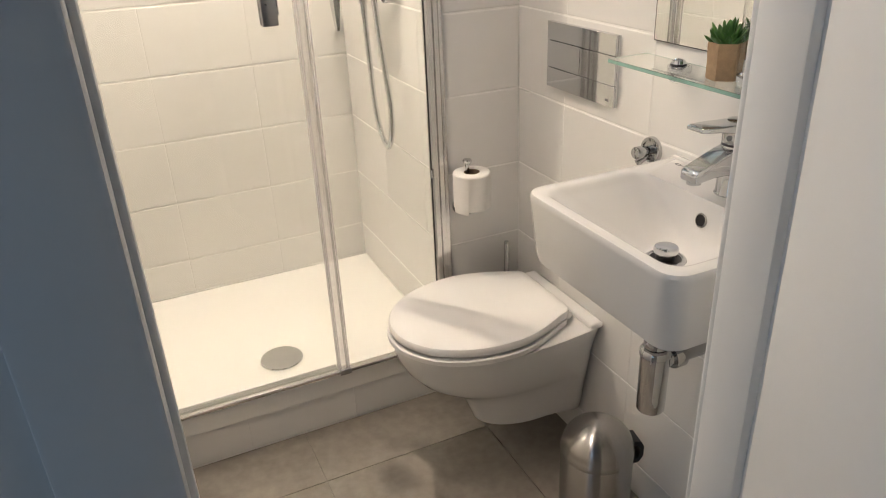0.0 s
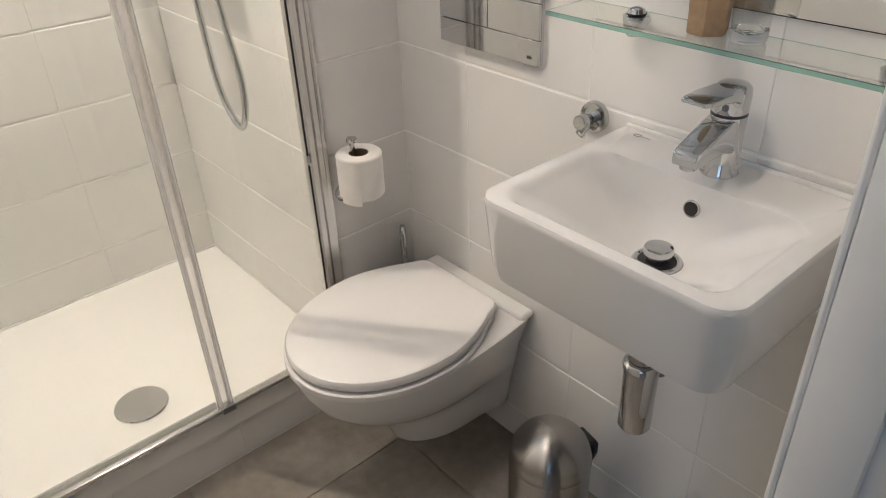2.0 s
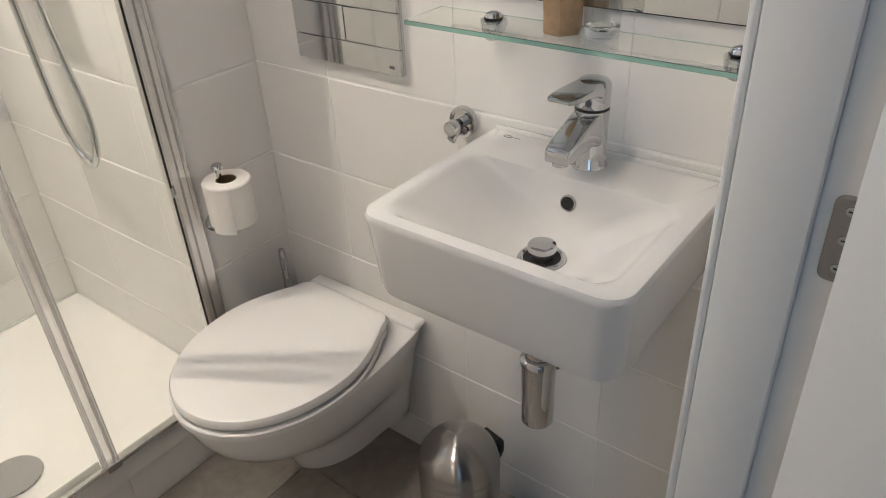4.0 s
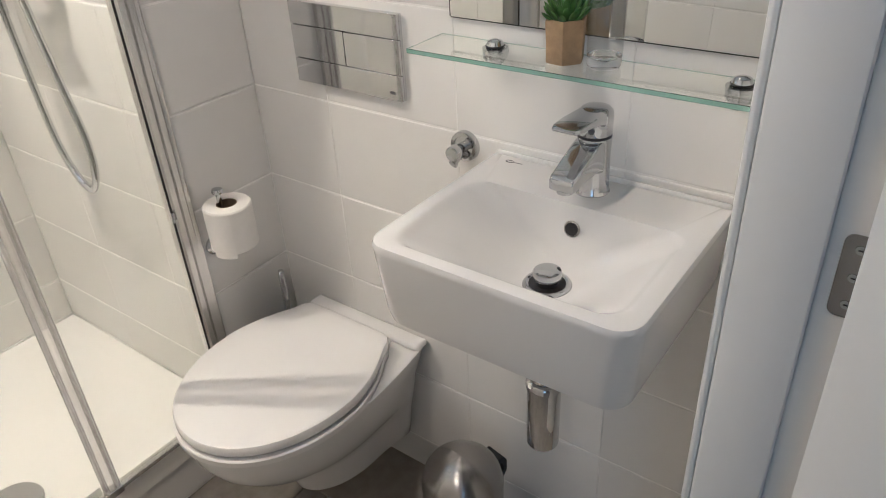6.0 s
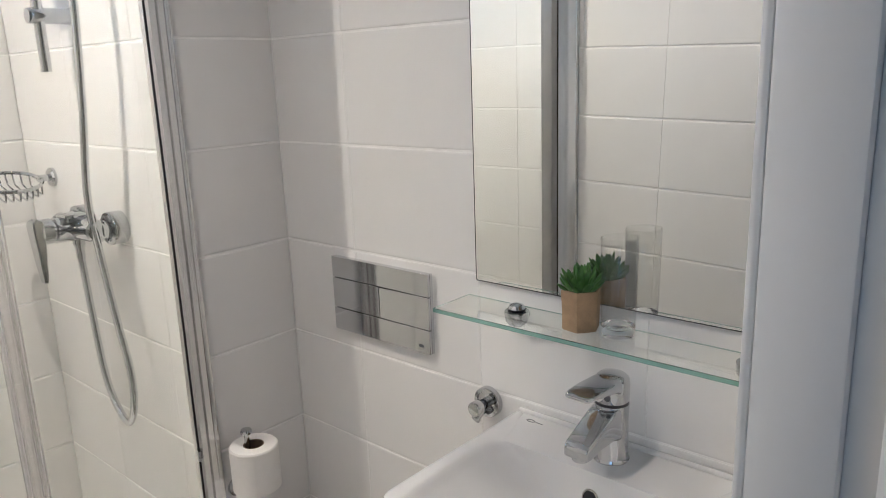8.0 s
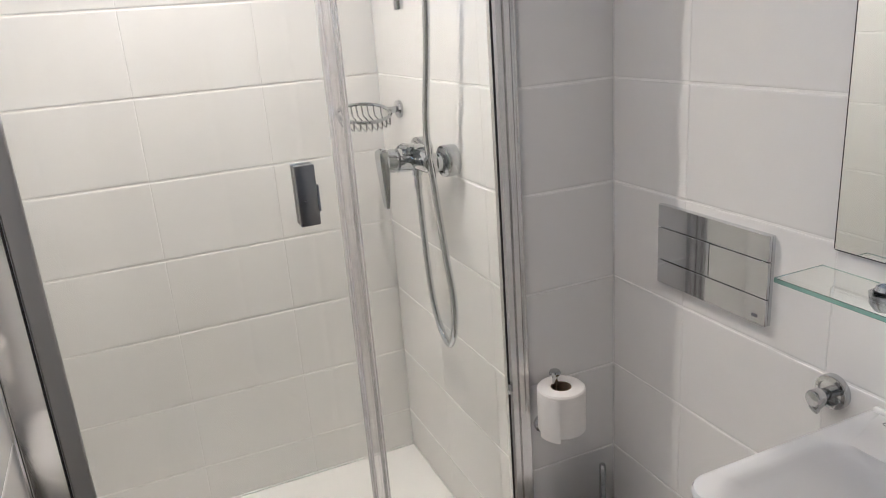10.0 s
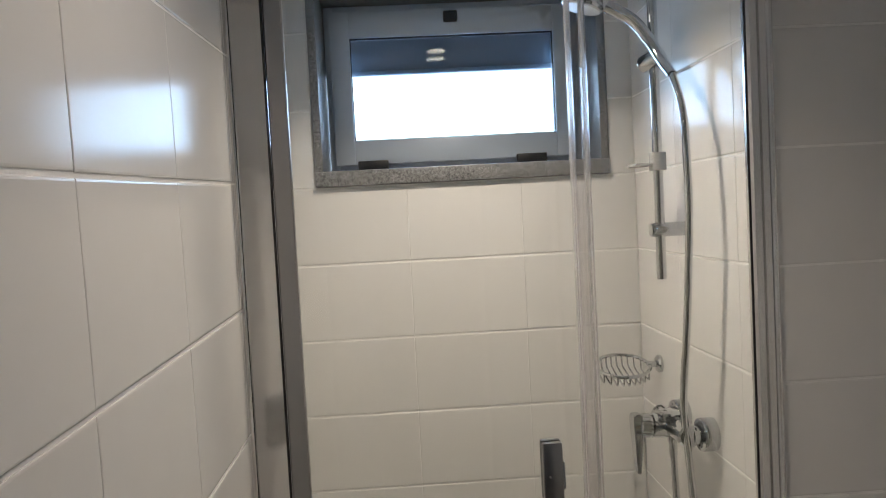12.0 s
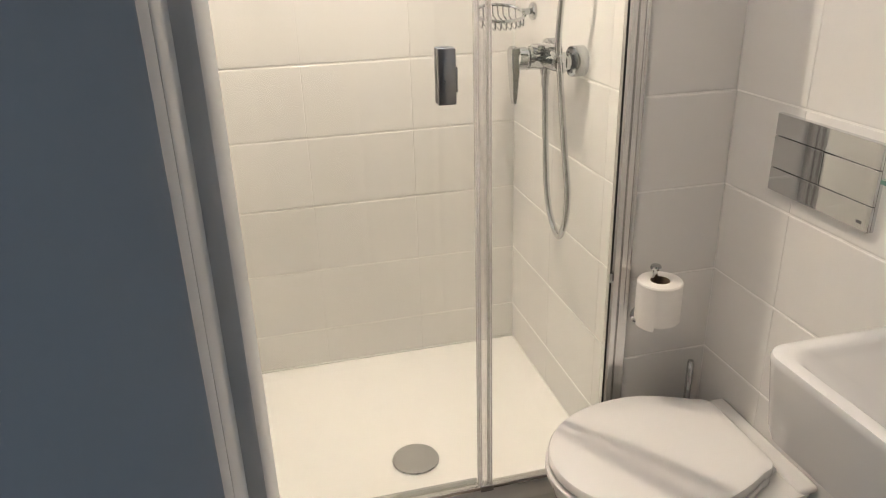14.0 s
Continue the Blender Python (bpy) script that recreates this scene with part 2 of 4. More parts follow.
ground = setting("floor", box(-1.6, 2.6, -1.7, 2.9, FLOOR_B, FLOOR_T), M_FGROUT, "grey grouted floor under stone-look tiles")
setting("ceiling_corridor", box(-1.6, 2.6, -1.7, YD0 + 0.05, CEIL, CEIL + 0.1), M_HALL, "unseen corridor ceiling, greyed so the chrome reflects dark")
ceiling = setting("ceiling", box(-1.6, 2.6, YD0 + 0.05, 2.86, CEIL, CEIL + 0.1), M_PLASTER, "plain white painted ceiling")
wall_right = setting("wall_east", box(XR + T, XR + 0.12, YD1, YP + 0.1, FLOOR_T, CEIL), M_GROUT, "white tiled wall behind basin and toilet")
bm = box(XL - 0.12, XL - T, YD1, YLS, FLOOR_T, CEIL)
add_box(bm, XL - 0.12, XLS - T, YLS, YB + T, FLOOR_T, CEIL)
wall_left = setting("wall_west", bm, M_GROUT, "white tiled long wall beside the doorway")
pier = setting("wall_pier", box(XS + T, XR + T, YP + T, YB, FLOOR_T, CEIL), M_GROUT, "white tiled wall between shower and toilet corner")
bm = bmesh.new()
for b in ((XL - 0.12, W0, YB + T, 2.86, FLOOR_T, CEIL), (W1, XR + 0.12, YB + T, 2.86, FLOOR_T, CEIL),
          (W0, W1, YB + T, 2.86, FLOOR_T, S0 - 0.041), (W0, W1, YB + T, 2.86, S1, CEIL)):
    add_box(bm, *b)
wall_back = setting("wall_north", bm, M_GROUT, "white tiled shower wall with a high window")
bm = bmesh.new()
for b in ((-0.9, 0.20, YD0 + 0.016, YD1, FLOOR_T, CEIL), (0.889, 1.75, YD0 + 0.016, YD1, FLOOR_T, CEIL), (0.20, 0.889, YD0 + 0.016, YD1, 2.07, CEIL)):
    add_box(bm, *b)
wall_door = setting("wall_south", bm, M_PLASTER, "white painted wall round the bathroom doorway")
# unseen closing walls; the west opening is added for corridor_daylight
bm = bmesh.new()
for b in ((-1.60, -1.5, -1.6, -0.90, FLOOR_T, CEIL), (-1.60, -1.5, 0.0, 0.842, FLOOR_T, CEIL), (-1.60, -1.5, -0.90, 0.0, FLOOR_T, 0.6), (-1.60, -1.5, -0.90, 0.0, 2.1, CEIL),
          (2.4, 2.5, -1.6, 0.842, FLOOR_T, CEIL), (-1.6, 2.5, -1.7, -1.6, FLOOR_T, CEIL),
          (-1.5, -0.9, YD0 + 0.016, YD1, FLOOR_T, CEIL), (1.75, 2.4, YD0 + 0.016, YD1, FLOOR_T, CEIL)):
    add_box(bm, *b)
wall_corridor = setting("wall_corridor", bm, M_HALL, "unseen corridor walls, greyed so the chrome reflects dark")

# door lining: two jambs with a rebate for the leaf, casings on both sides
for side in (1, -1):
    face = 0.855 if side > 0 else 0.240
    def bx(bm, a, b, y0, y1, z0, z1, bev):
        add_box(bm, min(a, b), max(a, b), y0, y1, z0, z1, bev)
    bm = bmesh.new()
    reb, yf = (0.014, YD0 - 0.014) if side > 0 else (0.006, YD0 + 0.004)
    bx(bm, face, face + side * 0.034, 0.778, YD1 + 0.004, FLOOR_T, 2.04, 0.003)
    bx(bm, face + side * reb, face + side * 0.034, YD0 + 0.016, 0.778, FLOOR_T, 2.04, 0.002)
    jamb = setting("trim", bm, M_LACQ, "white lacquered door jamb with rebate", True)
    bm = bmesh.new()
    bx(bm, face + side * 0.002, face + side * 0.062, YD1 + 0.0045, YD1 + 0.014, FLOOR_T, 2.10, 0.004)
    part("inner_casing", bm, M_LACQ, jamb)
    bm = bmesh.new()
    bx(bm, face + side * (reb + (0.007 if side > 0 else 0.0)), face + side * 0.088, yf, YD0 + 0.0155, FLOOR_T, 2.11, 0.0055)
    part("outer_casing", bm, M_LACQ, jamb)
bm = bmesh.new()
add_box(bm, 0.237, 0.855, 0.778, YD1 + 0.004, 2.04, 2.07, 0.002)
add_box(bm, 0.237, 0.855, YD0, 0.778, 2.054, 2.07, 0.002)
setting("trim", bm, M_LACQ, "white lacquered door head", True)

# ---- window ----
win = tagged(finish("window_1", box(W0 + 0.001, W1 - 0.001, YB - 0.014, 2.84, S0 - 0.040, S0, 0.003), M_GRANITE), "grey aluminium tilt window in a granite surround, with half-lowered shutter", kind="structure")
for nm, b in (("stone_jamb", (W0, W0 + 0.022, YB - 0.006, 2.84, S0, S1)), ("stone_jamb", (W1 - 0.022, W1, YB - 0.006, 2.84, S0, S1)),
              ("stone_head", (W0 + 0.022, W1 - 0.022, YB - 0.006, 2.84, S1 - 0.022, S1))):
    part(nm, box(*b, 0.002), M_GRANITE, win)


def rect_frame(x0, x1, z0, z1, w, y0, y1, bevel=0.003, low=0.0, top=0.0):
    bm = bmesh.new()
    add_box(bm, x0, x0 + w, y0, y1, z0, z1, bevel)
    add_box(bm, x1 - w, x1, y0, y1, z0, z1, bevel)
    add_box(bm, x0 + w - 0.001, x1 - w + 0.001, y0 + 0.0005, y1, z0, z0 + w + low, bevel)
    add_box(bm, x0 + w - 0.001, x1 - w + 0.001, y0 + 0.0005, y1, z1 - w - top, z1, bevel)
    return bm


FX0, FX1, FZ0, FZ1 = 0.156, 0.881, 1.737, 2.211
part("window_frame", rect_frame(FX0, FX1, FZ0, FZ1, 0.026, 2.805, 2.84), M_WINALU, win)
sash = part("sash", rect_frame(FX0 + 0.016, FX1 - 0.020, FZ0 + 0.024, FZ1 - 0.020, 0.056, 2.785, 2.83, low=0.012, top=0.018), M_WINALU, win)
part("gasket", rect_frame(FX0 + 0.070, FX1 - 0.074, FZ0 + 0.090, FZ1 - 0.092, 0.004, 2.793, 2.805, 0.0), M_RUBBER, sash)
for yy, lean in ((2.803, 0.0), (2.822, -0.9)):
    bm = box(FX0 + 0.071, FX1 - 0.075, yy, yy + 0.004, FZ0 + 0.091, FZ1 - 0.093)
    bmesh.ops.rotate(bm, cent=(0.5, yy, (FZ0 + FZ1) / 2), matrix=Matrix.Rotation(radians(lean), 3, 'X'), verts=bm.verts[:])
    part("pane", bm, M_WPANE, sash, smooth=False)
part("latch", box(0.495, 0.535, 2.768, 2.785, 2.150, 2.180, 0.004), M_BLACK, sash, "black latch block")
# two black blocks between sash and sill
for x0 in (0.235, 0.685):
    part("sill_block", box(x0, x0 + 0.085, 2.762, 2.7845, 1.7365, 1.770, 0.003), M_BLACK, win, "black block between sash and sill")
shutter = tagged(new("roller_shutter"), "grey roller shutter lowered over the upper window", "shutter")
part("curtain", box(0.10, 0.94, 2.868, 2.880, 2.040, 2.30, 0.002), M_SHUTTER, shutter)
part("bottom_bar", box(0.10, 0.94, 2.862, 2.884, 2.026, 2.0395, 0.003), M_SHUTTER, shutter)

m_out = bpy.data.materials.new("bright_haze")
m_out.use_nodes = True
em = m_out.node_tree.nodes.new("ShaderNodeEmission")
em.inputs[0].default_value = (0.86, 0.94, 1.0, 1)
em.inputs[1].default_value = 7.0
m_out.node_tree.links.new(em.outputs[0], m_out.node_tree.nodes["Material Output"].inputs[0])
setting("backdrop", box(-4.0, 5.0, 6.0, 6.02, -0.5, 6.0), m_out, "bright overcast distance outside the window")

# ---- shower: tray, enclosure ----
plinth = setting("trim", box(XL, XS, 1.942, 1.962, FLOOR_T, 0.108), M_GROUT, "white tiled plinth under the shower tray")
tray = thing("shower_tray", "low white acrylic shower tray on a tiled plinth", "shower tray")
bm = bmesh.new()
loft(bm, [round_rect(XLS, XS, 1.934, YB, z, 0.006, 3) for z in (0.110, 0.158)]
     + [round_rect(XLS, XS, 1.934 + d, YB, z, 0.006, 3) for d, z in ((0.002, 0.165), (0.007, 0.1695), (0.012, 0.170))]
     + [round_rect(XLS + 0.03, XS - 0.03, 1.990, YB - 0.03, 0.170, 0.02, 3), round_rect(XLS + 0.045, XS - 0.045, 2.005, YB - 0.045, 0.1665, 0.03, 3)])
part("basin", bm, M_ACRYL, tray)
DR = (0.528, 2.080, 0.1665)
part("drain_cover", lathe([(0.054, 0.0), (0.060, 0.002), (0.060, 0.005), (0.058, 0.0075), (0.0, 0.0085)], DR, n=48), M_PLATE, tray, "round chrome drain cover")
part("wall_joint", box(XLS + 0.001, XS - 0.001, YB - 0.006, YB - 0.0005, 0.170, 0.176, 0.002), M_ACRYL, tray)

YG, ZT = 1.932, 2.02
enclosure = thing("shower_enclosure", "clear glass shower door with polished aluminium profiles", "shower enclosure")


def column(name, prof, z0, z1, mat, parent, label=""):
    return part(name, loft(bmesh.new(), [[Vector((x, y, z)) for x, y in prof] for z in (z0, z1)]), mat, parent, label)


ZR = 0.171
# wall profile with its grooves at the pier
column("wall_profile", [(0.962, 1.950), (0.962, 1.899), (0.939, 1.899), (0.939, 1.893), (0.9412, 1.893), (0.9412, 1.888), (0.945, 1.884), (0.953, 1.884), (0.955, 1.888), (0.959, 1.888), (0.961, 1.883),
                        (0.9715, 1.883), (0.9715, 1.950)], ZR, ZT, M_ALU, enclosure)
column("pier_strip", [(0.972, 1.886), (0.975, 1.884), (0.983, 1.8845), (0.986, 1.888), (0.986, 1.8995), (0.972, 1.8995)], ZR, ZT, M_ALU, enclosure)
column("gasket", [(0.9388, 1.8928), (0.9388, 1.8905), (0.9408, 1.8900), (0.9408, 1.8928)], ZR, ZT, M_RUBBER, enclosure)
# left profiles: wall channel, black gasket, door profile
column("wall_channel", [(XL, 1.934), (XL, 1.856), (0.1025, 1.854), (0.105, 1.856), (0.1055, 1.861), (0.107, 1.8635), (0.1445, 1.8965), (0.147, 1.8990), (0.147, 1.934)], ZR, ZT, M_POLISH, enclosure, "mirror-polished wall channel")
column("gasket", [(0.1474, 1.903), (0.1474, 1.8995), (0.1508, 1.8995), (0.1508, 1.903)], ZR, ZT, M_RUBBER, enclosure)
column("door_profile", [(0.1512, 1.941), (0.1512, 1.903), (0.1535, 1.900), (0.180, 1.900), (0.182, 1.902), (0.182, 1.912), (0.177, 1.914), (0.177, 1.941)], ZR, ZT, M_SATIN, enclosure)
door = part("glass_door", box(0.1755, 0.6515, YG, YG + 0.006, ZR + 0.012, ZT, 0.0008, 1), M_PANE, enclosure, "clear glass door leaf", smooth=False)
fixed = part("fixed_pane", box(0.6815, 0.9615, YG, YG + 0.006, ZR + 0.012, ZT, 0.0008, 1), M_PANE, enclosure, "clear fixed glass pane", smooth=False)
column("door_edge", [(0.6505, 1.941), (0.6505, 1.925), (0.653, 1.922), (0.656, 1.922), (0.658, 1.925), (0.658, 1.941)], ZR + 0.012, ZT, M_PVC, enclosure)
column("magnet_seal", [(0.6585, 1.938), (0.6585, 1.926), (0.6610, 1.924), (0.6655, 1.924), (0.6670, 1.9265), (0.6685, 1.924), (0.6725, 1.924), (0.6745, 1.926), (0.6745, 1.938)], ZR + 0.010, ZT, M_SEALGLASS, enclosure, "clear magnetic strip")
column("pane_edge", [(0.675, 1.941), (0.675, 1.925), (0.677, 1.922), (0.681, 1.922), (0.683, 1.925), (0.683, 1.941)], ZR + 0.012, ZT, M_PVC, enclosure)
part("bottom_rail", box(0.150, 0.940, 1.922, 1.944, ZR, ZR + 0.0115, 0.003), M_ALU, enclosure)
part("drip_seal", box(0.182, 0.650, 1.9445, 1.950, ZR, ZR + 0.020, 0.002), M_SIL, enclosure)
part("rail_end", box(0.652, 0.684, 1.917, 1.9215, ZR - 0.002, ZR + 0.014, 0.002), M_DARKMET, enclosure)
hd = part("door_handle", box(0.577, 0.612, 1.919, 1.9315, 1.103, 1.208, 0.003), M_DARKMET, enclosure, "grey metal handle plate")
part("grip_lip", box(0.6122, 0.6155, 1.921, 1.930, 1.126, 1.172, 0.001), M_CHROME, hd)
part("handle_inside", box(0.577, 0.612, 1.9385, 1.951, 1.103, 1.208, 0.003), M_DARKMET, hd)
part("pillar_plug", box(0.934, 0.9395, 1.881, 1.887, 0.700, 0.722, 0.002), M_CHROME, enclosure)

# ---- shower fittings ----
mixer = thing("shower_mixer", "chrome single-lever shower mixer on white tiles", "tap")
MY, MZ = 2.225, 1.130
for dy in (-0.075, 0.075):
    part("rosette", lathe([(0.034, 0), (0.0345, 0.003), (0.0345, 0.027), (0.033, 0.030), (0.026, 0.030), (0.024, 0.027), (0.019, 0.027), (0.019, 0.046)], (XS - 0.0005, MY + dy, MZ), (-1, 0, 0)), M_CHROME, mixer)
part("body", lathe([(0.0, -0.090), (0.019, -0.089), (0.0235, -0.084), (0.0235, 0.084), (0.019, 0.089), (0, 0.090)], (XS - 0.056, MY, MZ), (0, 1, 0)), M_CHROME, mixer)
part("cartridge", lathe([(0.025, 0.0), (0.0265, 0.020), (0.0265, 0.040), (0.021, 0.042), (0.021, 0.046), (0.0265, 0.048), (0.025, 0.066), (0.020, 0.070), (0, 0.071)],
                        (XS - 0.062, MY + 0.01, MZ - 0.002), (-1, 0, 0.05)), M_CHROME, mixer)
bm = bmesh.new()
lx = XS - 0.135
loft(bm, [[Vector((lx + dx, MY + 0.01 + dy, MZ + z)) for dx, dy in ((-w, -h), (w, -h), (w, h), (-w, h))]
          for z, w, h in ((0.028, 0.008, 0.016), (0.020, 0.012, 0.020), (-0.03, 0.009, 0.019), (-0.075, 0.006, 0.016), (-0.105, 0.003, 0.012))])
bmesh.ops.bevel(bm, geom=bm.edges[:], offset=0.003, segments=2, affect='EDGES')
part("lever", bm, M_CHROME, mixer)
part("diverter", box(XS - 0.09, XS - 0.045, MY - 0.022, MY + 0.025, MZ + 0.015, MZ + 0.032, 0.004), M_CHROME, mixer)
part("hose_nut", lathe([(0.012, 0), (0.012, -0.02), (0.009, -0.024), (0.009, -0.05)], (XS - 0.056, MY + 0.012, MZ - 0.018)), M_CHROME, mixer)

rail = thing("shower_rail", "chrome riser rail with hand shower and hose", "shower")
BX, BY = XS - 0.062, 2.250
part("riser", lathe([(0.010, 1.445), (0.0105, 1.446), (0.0105, 2.115), (0.010, 2.116)], (BX, BY, 0), n=20), M_CHROME, rail)
for z in (1.552, 2.085):
    part("wall_mount", lathe([(0.0, -0.022), (0.014, -0.021), (0.0155, -0.016), (0.0155, 0.058), (0.018, 0.0605)], (BX, BY, z), (1, 0, 0), 24), M_CHROME, rail)
part("clip_tray", box(BX - 0.052, BX - 0.014, BY - 0.012, BY + 0.050, 1.690, 1.696, 0.002), M_SIL, rail, "clear plastic clip shelf")
part("clip_ring", lathe([(0.011, -0.02), (0.018, -0.02), (0.018, 0.018), (0.011, 0.018)], (BX, BY, 1.700), n=20), M_SIL, rail)
HZ = 1.915
part("holder", lathe([(0.0, -0.030), (0.016, -0.029), (0.019, -0.024), (0.019, 0.022), (0.014, 0.026), (0.0, 0.027)], (BX - 0.004, BY - 0.004, HZ), (0.55, -0.8, 0.25), 24), M_CHROME, rail)
handle_pts = [(BX + 0.002, 2.150, HZ - 0.050), (BX - 0.004, 2.192, HZ - 0.012), (BX - 0.016, 2.222, HZ + 0.034), (BX - 0.048, 2.240, HZ + 0.085), (BX - 0.098, 2.252, HZ + 0.118)]
hs = part("hand_shower", tube(handle_pts, lambda t: 0.0105 + 0.004 * t, 16), M_CHROME, rail)
part("spray_head", lathe([(0.0, 0.018), (0.022, 0.016), (0.042, 0.006), (0.046, -0.002), (0.044, -0.008)], (BX - 0.145, BY + 0.012, HZ + 0.128), (0.30, -0.05, 0.95), 32), M_CHROME, hs)
part("spray_face", lathe([(0.041, -0.0085), (0.040, -0.012), (0.0, -0.013)], (BX - 0.145, BY + 0.012, HZ + 0.128), (0.30, -0.05, 0.95), 32), M_ACRYL, hs)
ox, oy = XS - 0.056, MY + 0.012
hose_pts = [(ox, oy, MZ - 0.066), (ox, 2.226, 0.95), (ox - 0.001, 2.204, 0.815), (ox - 0.002, 2.165, 0.746), (ox - 0.004, 2.112, 0.724), (ox - 0.006, 2.074, 0.775),
            (ox - 0.006, 2.068, 0.850), (ox - 0.006, 2.094, 0.945), (ox - 0.006, 2.126, 1.075), (ox - 0.006, 2.148, 1.20), (ox - 0.006, 2.112, 1.375), (ox - 0.006, 2.084, 1.566),
            (ox - 0.006, 2.082, 1.666), (ox - 0.005, 2.098, 1.785), (BX + 0.002, 2.150, HZ - 0.050)]
part("hose", tube(hose_pts, 0.0075, 14, steps=14), M_CHROME, rail, "silver flexible hose")

soap = thing("soap_basket", "chrome wire soap basket on the shower wall", "soap dish")
SY, SZ = 2.462, 1.213
TIP = math.tan(radians(15))
part("rosette", lathe([(0.022, 0), (0.022, 0.006), (0.018, 0.010), (0.008, 0.011), (0.008, 0.034)], (XS - 0.0005, SY, SZ), (-1, 0, 0)), M_CHROME, soap)
cx, ca, cb = XS - 0.096, 0.066, 0.060
ring = [(cx + ca * math.cos(2 * math.pi * k / 32), SY + cb * math.sin(2 * math.pi * k / 32), SZ + TIP * cb * math.sin(2 * math.pi * k / 32)) for k in range(32)]


def closed_tube(points, radius, n=8):
    P = [Vector(p) for p in points]
    rings = []
    for i, p in enumerate(P):
        d = (P[(i + 1) % len(P)] - P[i - 1]).normalized()
        s = d.cross(Vector((0, 0, 1))).normalized()
        u = s.cross(d)
        rings.append([p + radius * (math.cos(2 * math.pi * k / n) * s + math.sin(2 * math.pi * k / n) * u) for k in range(n)])
    return loft(bmesh.new(), rings, False, True)


part("rim", closed_tube(ring, 0.0045), M_CHROME, soap)
for k in range(9):
    x = cx + ca * 0.92 * (k - 4) / 4.4
    h = cb * math.sqrt(max(0.02, 1 - ((x - cx) / ca) ** 2))
    part("wire", tube([(x, SY + h * q, SZ - d + TIP * h * q) for q, d in ((-1, 0), (-0.93, 0.018), (-0.7, 0.026), (0.7, 0.026), (0.93, 0.018), (1, 0))], 0.0021, 6, steps=3), M_CHROME, soap)

# ---- toilet ----
WY = 1.648


def egg(tip, wide, back, back_half, z, lift=0.0, n=56):
    """A seat-shaped ring: round nose at tip, straight taper to the back."""
    pts = []
    ctr = tip + 0.235 * (back - tip) / 0.42
    for k in range(n // 2 + 1):
        a = math.pi * k / (n // 2) - math.pi / 2
        pts.append((ctr - (ctr - tip) * math.cos(a) ** 0.92, wide * math.sin(a)))
    m = n // 4
    side = []
    rc = 0.03
    for k in range(1, m + 1):
        t = k / m
        if t < 0.6:
            u = t / 0.6
            x = ctr + (back - rc - ctr) * u
            w = wide + (back_half - wide) * (u ** 1.7)
        else:
            a = (t - 0.6) / 0.4 * math.pi / 2
            x = back - rc + rc * math.sin(a)
            w = back_half - rc + rc * math.cos(a)
        side.append((x, w))
    ring = pts + side + [(x, -w) for x, w in reversed(side)]
    return [Vector((x, WY + y, z + lift * (x - tip))) for x, y in ring]


toilet = thing("toilet", "white wall-hung ceramic toilet with closed lid", "toilet")
bm = bmesh.new()
spec = [(0.935, 0.076, 0.092, 0.116), (0.922, 0.086, 0.098, 0.122), (0.910, 0.090, 0.104, 0.155), (0.892, 0.094, 0.109, 0.195), (0.862, 0.105, 0.115, 0.226), (0.820, 0.124, 0.121, 0.252),
        (0.778, 0.143, 0.127, 0.282), (0.747, 0.158, 0.133, 0.320), (0.729, 0.168, 0.146, 0.358), (0.723, 0.172, 0.155, 0.388), (0.725, 0.171, 0.157, 0.3975), (0.731, 0.165, 0.153, 0.4005)]
loft(bm, [egg(t, w, XR - 0.0015, bh, z) for t, w, bh, z in spec])
part("bowl", bm, M_CERAMIC, toilet)
bm = bmesh.new()
loft(bm, [egg(0.713 + d, 0.1805 - d, 1.128, 0.124 - d * 0.5, z) for d, z in ((0.018, 0.3990), (0.018, 0.4025), (0.002, 0.4030), (0.0, 0.405), (0.0, 0.4160), (0.003, 0.4188))])
part("seat_ring", bm, M_SEAT, toilet)
bm = bmesh.new()
loft(bm, [egg(0.718 + d, 0.1765 - d, 1.130 - d * 0.4, 0.125 - d * 0.5, z) for d, z in
          ((0.018, 0.4185), (0.018, 0.4240), (0.002, 0.4245), (0.0, 0.4270), (0.0, 0.4385), (0.003, 0.4440), (0.010, 0.4465), (0.05, 0.4483), (0.10, 0.4490))])
part("lid", bm, M_SEAT, toilet)
for dy in (-0.078, 0.078):
    part("hinge", lathe([(0.0, -0.02), (0.010, -0.019), (0.010, 0.019), (0.0, 0.02)], (1.137, WY + dy, 0.414), (0, 1, 0), 16), M_SEAT, toilet)
part("rear_lip", box(1.158, XR - 0.002, WY - 0.1565, WY + 0.1565, 0.3925, 0.4105, 0.0085, 4), M_CERAMIC, toilet)

plate = thing("flush_plate", "polished chrome dual flush plate on the tiles", "flush plate")
P0, P1, Q0, Q1 = 1.497, 1.750, 0.929, 1.077
part("backplate", box(XR - 0.007, XR, P0, P1, Q0, Q1, 0.001), M_PLATE, plate)
zc = (Q0 + 0.045, Q1 - 0.042)
for nm, y0, y1, z0, z1 in (("lower_panel", P0, P1, Q0, zc[0] - 0.0008), ("upper_panel", P0, P1, zc[1] + 0.0008, Q1),
                           ("small_button", P0 + 0.125 + 0.0008, P1, zc[0] + 0.0008, zc[1] - 0.0008), ("large_button", P0, P0 + 0.125 - 0.0008, zc[0] + 0.0008, zc[1] - 0.0008)):
    part(nm, box(XR - 0.0125, XR - 0.0072, y0, y1, z0, z1, 0.0006, 1), M_PLATE, plate)
part("mark", box(XR - 0.0131, XR - 0.0126, P0 + 0.016, P0 + 0.027, Q0 + 0.011, Q0 + 0.016), M_MARK, plate, smooth=False)

